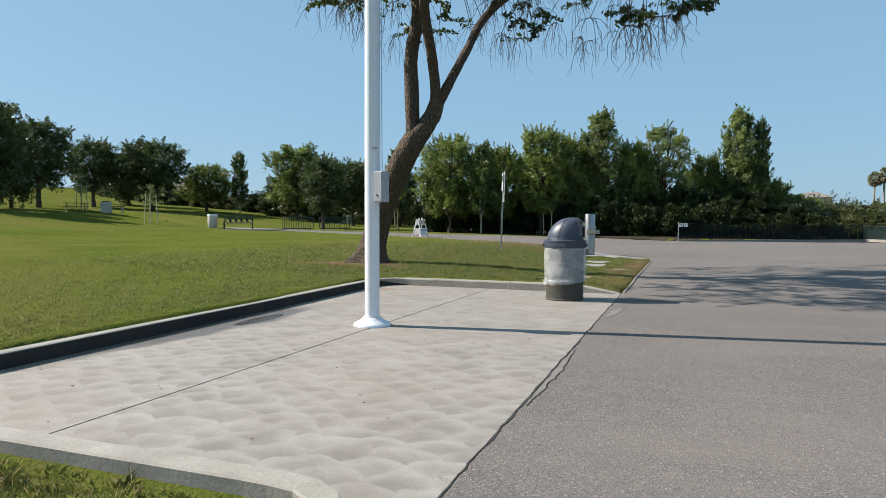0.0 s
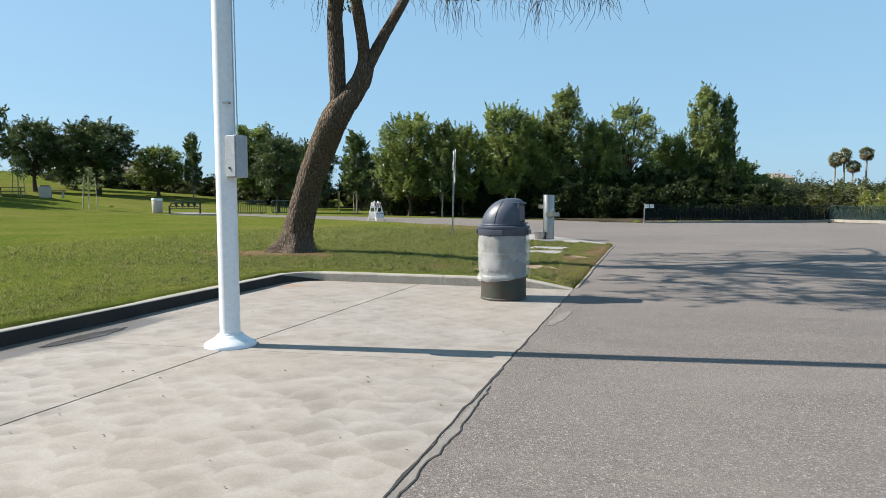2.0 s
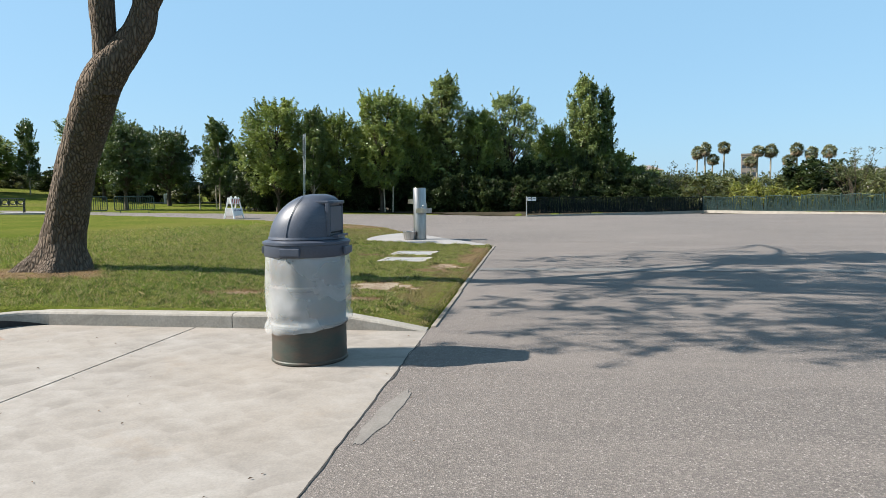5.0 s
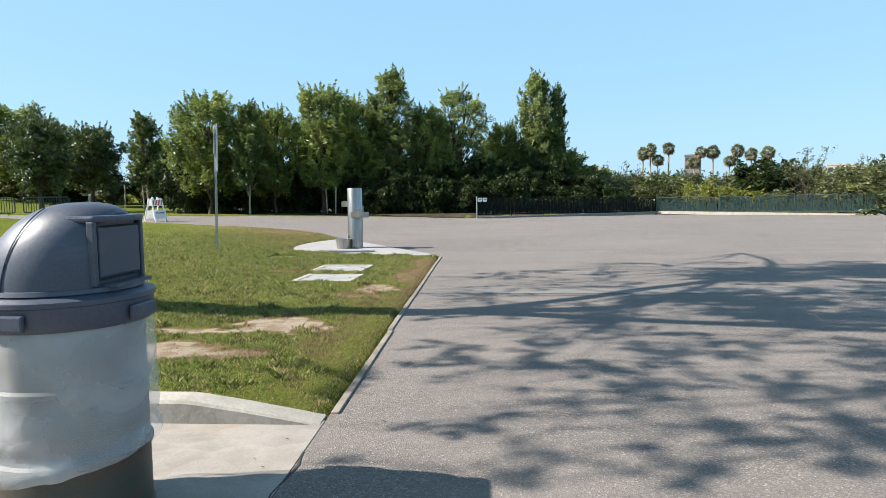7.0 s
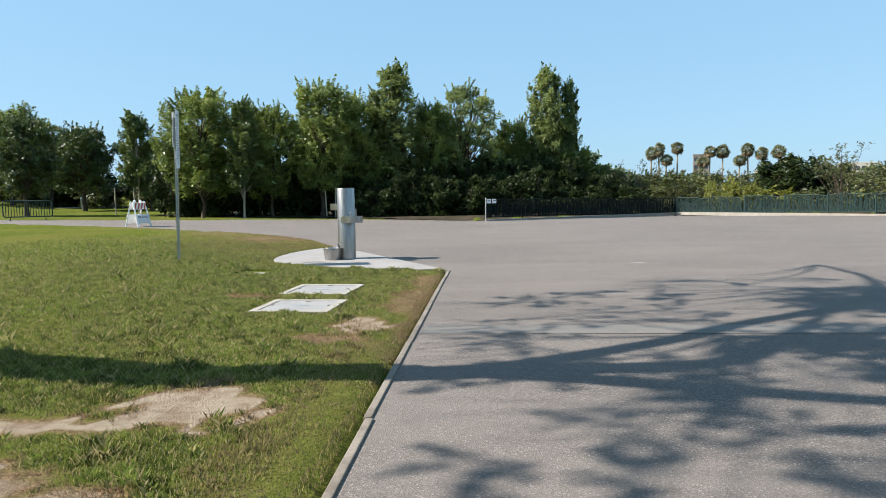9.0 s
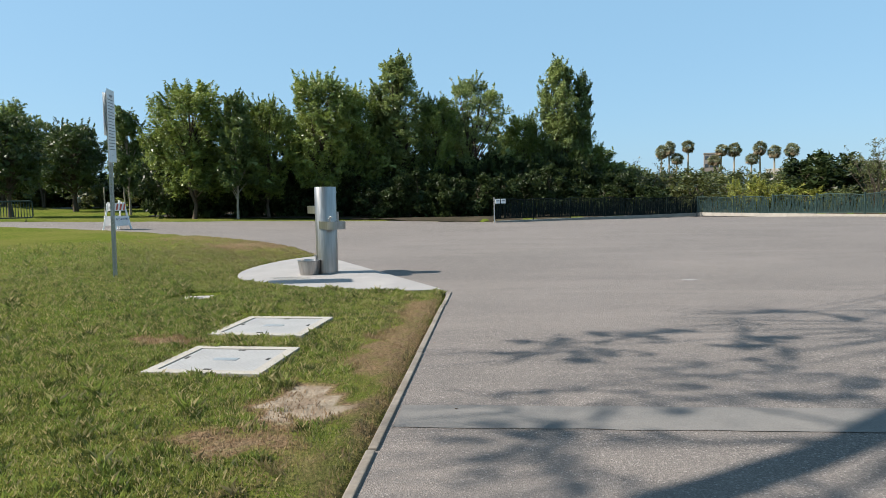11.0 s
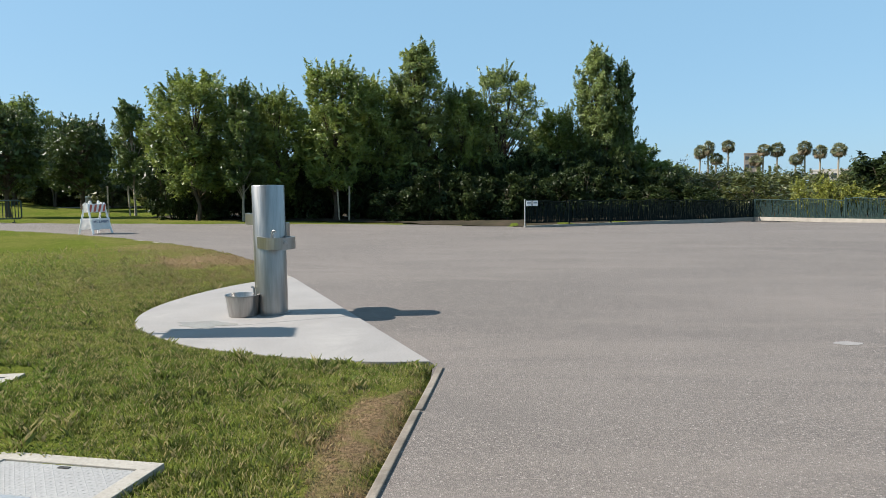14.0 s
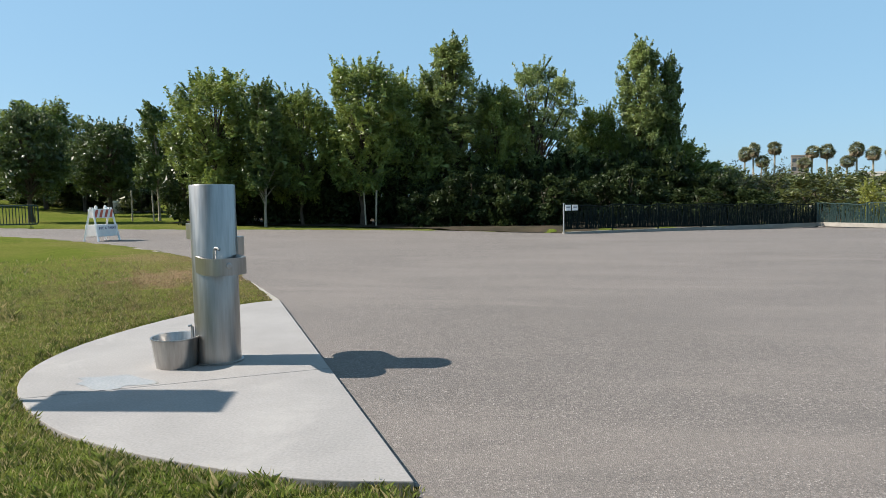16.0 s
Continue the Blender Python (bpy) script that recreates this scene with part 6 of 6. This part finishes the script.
# ---- crowd barriers ----
def crowd_barrier():
    t = thing("crowd_barrier", Matrix(), "dark green steel crowd barrier with upright bars", "barrier", "crowd barriers by the drive")
    L, H, r = 2.35, 1.08, 0.12
    loop = []
    for cx, cz, a0 in ((L / 2 - r, 0.2 + r, -90), (L / 2 - r, H - r, 0), (-L / 2 + r, H - r, 90), (-L / 2 + r, 0.2 + r, 180)):
        loop += [(cx + r * math.cos(radians(a0 + 22.5 * k)), 0, cz + r * math.sin(radians(a0 + 22.5 * k))) for k in range(5)]
    part("frame", Build().tube(loop + loop[:1], 0.034, 8), GREEN_METAL, t)
    n = 17
    for k in range(n):
        x = -L / 2 + L * (k + 1) / (n + 1)
        part("bar", Build().tube([(x, 0, 0.2), (x, 0, H)], 0.02, 6), GREEN_METAL, t)
    for s in (-1, 1):
        part("foot", Build().tube([(s * 0.85, 0, 0.22), (s * 0.85, 0, 0.04)], 0.02, 6).box((s * 0.85, 0, 0.02), (0.06, 0.6, 0.03)), GREEN_METAL, t)
    return t


b1 = crowd_barrier()
b1.matrix_basis = pose(-25.9, 45.5, land(-25.9, 45.5), 0, 0, 29)
copy_thing(b1, pose(-28.3, 44.1, land(-28.3, 44.1) - 0.02, 0, 0, 31))


# ---- bench, bins, table, grill on the lawn ----
def bench():
    t = thing("park_bench", pose(-32.6, 42.35, land(-32.6, 42.35), 0, 0, 33), "black metal park bench with patterned back", "bench")
    L = 2.1
    for s in (-1, 1):
        part("armrest", Build().tube([(s * L / 2, -0.28, 0.0), (s * L / 2, -0.26, 0.62), (s * L / 2, 0.2, 0.66), (s * L / 2, 0.25, 0.0)], 0.035, 8).box((s * L / 2, 0, 0.5), (0.03, 0.42, 0.2)), BLACK_METAL, t)
    for k in range(6):
        part("seat_slat", Build().box((0, -0.22 + 0.085 * k, 0.44), (L, 0.075, 0.04)), BLACK_METAL, t)
    fr = part("back_frame", Build().tube([(-L / 2, 0.24, 0.46), (-L / 2, 0.30, 0.92), (L / 2, 0.30, 0.92), (L / 2, 0.24, 0.46)], 0.03, 8), BLACK_METAL, t)
    for k in range(5):
        x = -L / 2 + L * (k + 0.5) / 5
        ring = [(x + 0.16 * math.cos(a), 0.285, 0.7 + 0.14 * math.sin(a)) for a in np.linspace(0, 2 * math.pi, 15)]
        part("scroll", Build().tube(ring, 0.036, 6), BLACK_METAL, t)
        part("back_bar", Build().box((x + L / 10, 0.28, 0.7), (0.08, 0.03, 0.42)), BLACK_METAL, t)


def round_bin(x, y, k=1.0):
    t = thing("waste_receptacle", pose(x, y, land(x, y)), "round exposed-aggregate waste receptacle with a white liner", "litter bin", "concrete bins")
    part("body", Build().lathe([(0.30 * k, 0.0), (0.33 * k, 0.05), (0.34 * k, 0.85 * k), (0.31 * k, 0.9 * k)], 24), AGGREGATE, t, smooth=True)
    part("liner", Build().lathe([(0.345 * k, 0.82 * k), (0.36 * k, 0.9 * k), (0.33 * k, 0.98 * k), (0.2 * k, 0.95 * k)], 24), WHITE_PLASTIC, t, smooth=True)


bench()
round_bin(-34.6, 41.8, 1.08)
round_bin(-36.0, 66.5, 1.05)
slab = Build().prism([(-36.5, 41.2), (-33, 40.6), (-29.5, 41.8), (-28.8, 43.2), (-32, 44.0), (-36.5, 43.6)], 0, 0.1)
tagged(new("pavement_bench", slab.mesh("pavement_bench", PLAIN_CONC)), "concrete apron under the bench", "pavement", kind="structure").location.z = land(-32.6, 42) - 0.06
far_walk = Build().prism([(-40, 66.2), (-30.5, 68.4), (-27, 68), (-29, 69.8), (-41, 69.5)], 0, 0.1)
tagged(new("pavement_far", far_walk.mesh("pavement_far", PLAIN_CONC)), "pale concrete walk beyond the lawn", "pavement", kind="structure").location.z = land(-35, 67.5) + 0.03


def picnic_table(x, y, rz):
    t = thing("picnic_table", pose(x, y, land(x, y), 0, 0, rz), "brown wooden picnic table with fixed benches", "picnic table")
    for k in range(5):
        part("top_plank", Build().box((0, -0.32 + 0.16 * k, 0.76), (2.0, 0.145, 0.045)), WOOD, t)
    for s in (-1, 1):
        for o in (-0.09, 0.09):
            part("seat_plank", Build().box((0, s * 0.72 + o, 0.44), (2.0, 0.16, 0.045)), WOOD, t)
        part("leg", Build().tube([(s * 0.7, -0.7, 0), (s * 0.7, 0.25, 0.74)], 0.05, 6), WOOD, t)
        part("leg", Build().tube([(s * 0.7, 0.7, 0), (s * 0.7, -0.25, 0.74)], 0.05, 6), WOOD, t)
        part("bearer", Build().box((s * 0.7, 0, 0.4), (0.05, 1.7, 0.09)), WOOD, t)


def grill(x, y, rz):
    t = thing("barbecue_grill", pose(x, y, land(x, y), 0, 0, rz), "concrete block barbecue with a side shelf", "barbecue")
    part("block", Build().box((-0.4, 0, 0.5), (0.95, 0.8, 1.0)), AGGREGATE, t, bevel=0.03)
    part("shelf", Build().box((0.62, 0, 0.62), (1.05, 0.75, 0.1)), WOOD, t, bevel=0.02)
    part("shelf_leg", Build().box((0.95, 0, 0.29), (0.15, 0.6, 0.58)), AGGREGATE, t, bevel=0.02)
    part("grate", Build().box((-0.4, 0, 1.05), (0.7, 0.6, 0.08)), BLACK_METAL, t, bevel=0.01)


picnic_table(-50.7, 43.3, 50)
grill(-50.6, 47.0, 45)


def sapling(x, y, h):
    rng = np.random.default_rng(int(h * 10))
    t = thing("sapling", pose(x, y, land(x, y)), "thin young tree tied to three wooden stakes", "tree", "staked saplings")
    part("trunk", Build().tube([(0, 0, 0), (0.03, 0, h * 0.6), (0, 0.02, h)], [0.03, 0.02, 0.008], 6), PALE_BARK, t)
    for k in range(3):
        a = 2.1 * k + 0.4
        part("stake", Build().tube([(0.55 * math.cos(a), 0.55 * math.sin(a), 0), (0.42 * math.cos(a), 0.42 * math.sin(a), 2.3)], 0.035, 6), STAKE_WOOD, t)
    c = np.stack([rng.normal(0, 0.45, 26), rng.normal(0, 0.45, 26), rng.uniform(h * 0.5, h, 26)], -1)
    v, tri = leaf_cloud(c, np.full(26, 0.3), 26, 0.13, rng)
    part("crown", fast_mesh("crown", v, 3, tri, LEAF_GREY), None, t)


sapling(-38.8, 39.8, 2.9)
sapling(-53.6, 46.4, 3.4)
# stakes by the young trees of the row
for x, y in ((-26.6, 55.3), (-25.2, 55.4), (-10.6, 52.0), (-10.0, 51.8)):
    st = thing("tree_stake", pose(x, y, land(x, y)), "pale round wooden tree stake", "stake", "tree stakes")
    part("pole", Build().tube([(0, 0, -0.1), (random.uniform(-0.1, 0.1), 0, 1.9)], 0.045, 7), STAKE_WOOD, st)


# ---- far skyline: palms, roofs, blocks ----
def palm(h, seed):
    rnd = random.Random(seed)
    t = thing("palm_tree", Matrix(), "tall fan palm with a skirt of dry fronds", "palm", "palms on the skyline")
    part("trunk", Build().tube([(0, 0, -1), (0.3, 0.1, h * 0.5), (0.1, 0, h)], [0.42, 0.3, 0.26], 8), PALE_BARK, t)
    o = Vector((0.1, 0, h))

    def fronds(count, lo, hi, stalk, fan, rnd):
        vs, fs = [], []
        for k in range(count):
            a, e = rnd.random() * 2 * math.pi, math.asin(rnd.uniform(math.sin(lo), math.sin(hi)))
            d = Vector((math.cos(a) * math.cos(e), math.sin(a) * math.cos(e), math.sin(e)))
            s = d.cross(Vector((0, 0, 1))).normalized()
            lift = s.cross(d)
            roll = rnd.uniform(-1.2, 1.2)
            s, lift = s * math.cos(roll) + lift * math.sin(roll), lift * math.cos(roll) - s * math.sin(roll)
            hub = o + d * stalk * rnd.uniform(0.8, 1.15)
            n = len(vs)
            vs += [tuple(o + s * 0.05), tuple(o - s * 0.05), tuple(hub)]
            fs.append((n, n + 1, n + 2))
            for j in range(11):
                w = radians(-80 + 16 * j)
                way = d * math.cos(w) + s * math.sin(w)
                tip = hub + way * fan * rnd.uniform(0.85, 1.1) - Vector((0, 0, 0.22 * fan * rnd.uniform(0.5, 1.1)))
                mid = hub + way * fan * 0.6
                cross = way.cross(lift).normalized() * 0.1
                n = len(vs)
                vs += [tuple(hub), tuple(mid + cross), tuple(tip), tuple(mid - cross)]
                fs.append((n, n + 1, n + 2, n + 3))
        return Build().add(vs, fs)
    part("crown", fronds(46, -0.75, 1.5, 1.15, 1.5, rnd), PALM_LEAF, t)
    part("skirt", fronds(34, -1.5, -0.75, 1.5, 1.4, rnd), PALM_DRY, t, "hanging dry fronds")
    return t


palms = [palm(15.5, 1), palm(19.0, 2)]
spots = [(60.2, 252.3, 1.10, 0), (66.4, 250.7, 0.92, 1), (58.0, 253.0, 0.93, 0), (63.0, 251.6, 0.78, 0), (76.8, 247.5, 0.90, 1), (80.6, 246.3, 0.92, 0), (74.6, 248.0, 0.72, 0), (87.8, 243.6, 0.93, 0), (91.9, 242.0, 0.85, 0), (96.7, 240.0, 0.87, 0), (85.6, 244.0, 0.72, 0)]
for k, (x, y, s, w) in enumerate(spots):
    m = Matrix.Translation((x, y, -0.5)) @ Matrix.Rotation(0.8 * k, 4, 'Z') @ Matrix.Diagonal((1, 1, s, 1))
    if k < 2:
        palms[w].matrix_basis = m
    else:
        copy_thing(palms[w], m)


def block(x, y, w, d, h, rz, label, floors=3, cols=8, roof=False, base=0.0, wall=STUCCO):
    t = thing("building", pose(x, y, base, 0, 0, rz), label, "building", "far buildings")
    part("wall", Build().box((0, 0, h / 2), (w, d, h)), wall, t)
    if roof:
        part("roof", Build().add([(-w / 2 - 0.5, -d / 2 - 0.5, h), (w / 2 + 0.5, -d / 2 - 0.5, h), (w / 2 + 0.5, d / 2 + 0.5, h), (-w / 2 - 0.5, d / 2 + 0.5, h), (-w / 2 + d / 2, 0, h + d * 0.22), (w / 2 - d / 2, 0, h + d * 0.22)],
                                 [(0, 1, 5, 4), (1, 2, 5), (2, 3, 4, 5), (3, 0, 4), (3, 2, 1, 0)]), ROOF, t)
    else:
        part("parapet", Build().box((0, 0, h + 0.3), (w + 0.3, d + 0.3, 0.6)), wall, t)
    for f in range(floors):
        for c in range(cols):
            part("window", Build().box((-w / 2 + w * (c + 0.5) / cols, -d / 2 - 0.02, h * (f + 0.55) / floors), (w / cols * 0.7, 0.1, h / floors * 0.45)), PANE, t)


block(90.2, 301.0, 6, 6, 16.4, -15, "grey office block behind palms", 5, 3, wall=ROOF)
block(141, 276, 12, 10, 10.6, -25, "low pale building with a band of dark windows", 3, 5)
block(136, 302, 42, 14, 9.4, -25, "long low pale commercial building", 2, 12)
block(37, 235, 11, 8, 8.5, -10, "small white house between trees", 1, 3, True)
block(24, 190, 8, 8, 6.5, -8, "pale house roof above the bushes", 1, 3, True)
block(-88, 98, 12, 9, 4.0, 40, "tan house with grey hip roof behind trees", 1, 4, True, 2.6)
block(-72, 112, 12, 9, 4.0, 35, "pale low house beyond the trees", 1, 4, False, 4.6)


# ---- grass blades, joined: nobody could count them ----
def grass():
    rng = np.random.default_rng(9)
    xs, ys, ks = [], [], []

    def scatter(x0, x1, y0, y1, density, k):
        n = int((x1 - x0) * (y1 - y0) * density)
        xs.append(rng.uniform(x0, x1, n) + rng.normal(0, 0.4, n) * (rng.random(n) < 0.6))
        ys.append(rng.uniform(y0, y1, n) + rng.normal(0, 0.4, n) * (rng.random(n) < 0.6))
        ks.append(np.full(n, k))
    scatter(-4.2, -0.97, 11.7, 24.5, 7000, 0.9)
    scatter(-8.0, -4.2, 11.7, 28, 3200, 0.98)
    scatter(-15, -8.0, 11.0, 33, 800, 1.4)
    scatter(-6.6, -5.4, 2.0, 11.8, 3400, 0.95)
    scatter(-15, -6.6, 2.0, 12.0, 900, 1.3)
    scatter(-8, -4.2, 28, 31, 1200, 1.3)
    scatter(-4.4, -1.2, 1.0, 2.72, 9000, 0.9)
    scatter(-7.5, -1.0, -2.5, 2.5, 900, 1.6)
    x, y, k = (np.concatenate(a) for a in (xs, ys, ks))
    z, d = ground_z(x, y)
    dry = dryness(x, y)
    clump = np.clip(0.42 + 0.6 * wobble(x, y, 6.5, 0.8) + 0.5 * wobble(x, y, 17.0, 2.0) + 0.25 * wobble(x, y, 2.1, 4.0), 0, 1.35)
    by_pad = signed(PAD_ARC, x, y)
    low = np.where(by_pad < 0.4, 1.0, np.clip(d / 0.45, 0.45, 1.0))
    z = np.where(by_pad < 0.14, np.maximum(z, 0.004), z)
    ok = ((d > 0.07) | ((by_pad > 0.005) & (by_pad < 0.1) & (d > 0.02) & ((y < 21.98) | (x < -1.15 - 0.583 * (y - 21.98))))) & (rng.random(len(x)) > np.clip((dry - 0.55) * 2.2, 0, 0.95)) & (signed(PAD_ARC, x, y) > 0.0)
    for cx, cy, w, h, _ in COVERS:
        ok &= (np.abs(x - cx) > w / 2 - 0.02 * rng.random(len(x))) | (np.abs(y - cy) > h / 2 - 0.02 * rng.random(len(x)))
    ok &= signed(SLAB, x, y) > 0.02 + 0.17 * (y > 2.76)
    far = np.hypot(x + 0.2, np.maximum(0, np.abs(y - 12) - 10))
    ok &= rng.random(len(x)) < np.clip(1.2 - (far - 5) / 9.0, 0.0, 1)
    x, y, z, k, dry, clump, low = (a[ok] for a in (x, y, z, k, dry, clump, low))
    n = len(x)
    h = (0.014 + 0.018 * rng.random(n) + 0.056 * clump ** 2 * rng.random(n)) * np.sqrt(k) * (1 - 0.72 * dry)
    h = np.where(y < 2.75, h * 1.25, h * low * np.where((y < 11.8) & (x < -5.3), 0.62, 1.0))
    a = rng.uniform(0, 2 * math.pi, n)
    bend = h * rng.uniform(0.2, 1.1, n)
    b = rng.uniform(0, 2 * math.pi, n)
    w = (0.0022 + 0.0022 * rng.random(n)) * k
    base = np.stack([x, y, z - 0.012], -1)
    side = np.stack([np.cos(a) * w, np.sin(a) * w, np.zeros(n)], -1)
    tipv = base + np.stack([np.cos(b) * bend, np.sin(b) * bend, h + 0.012], -1)
    midv = base + np.stack([np.cos(b) * bend * 0.3, np.sin(b) * bend * 0.3, (h + 0.012) * 0.62], -1)
    v = np.stack([base - side, base + side, midv, tipv], 1)
    v[:, 2] += side * 0.7
    i = np.arange(n) * 4
    tri = np.stack([i, i + 1, i + 2, i, i + 2, i + 3], 1).reshape(-1, 3)
    ob = new("grass", fast_mesh("grass", v.reshape(-1, 3), 3, tri, BLADES, np.repeat(np.clip(dry * 1.3 + 0.12 * rng.random(n), 0, 1), 4)))
    tagged(ob, "short mown grass with dry straw-coloured blades", "grass", kind="stuff")


grass()
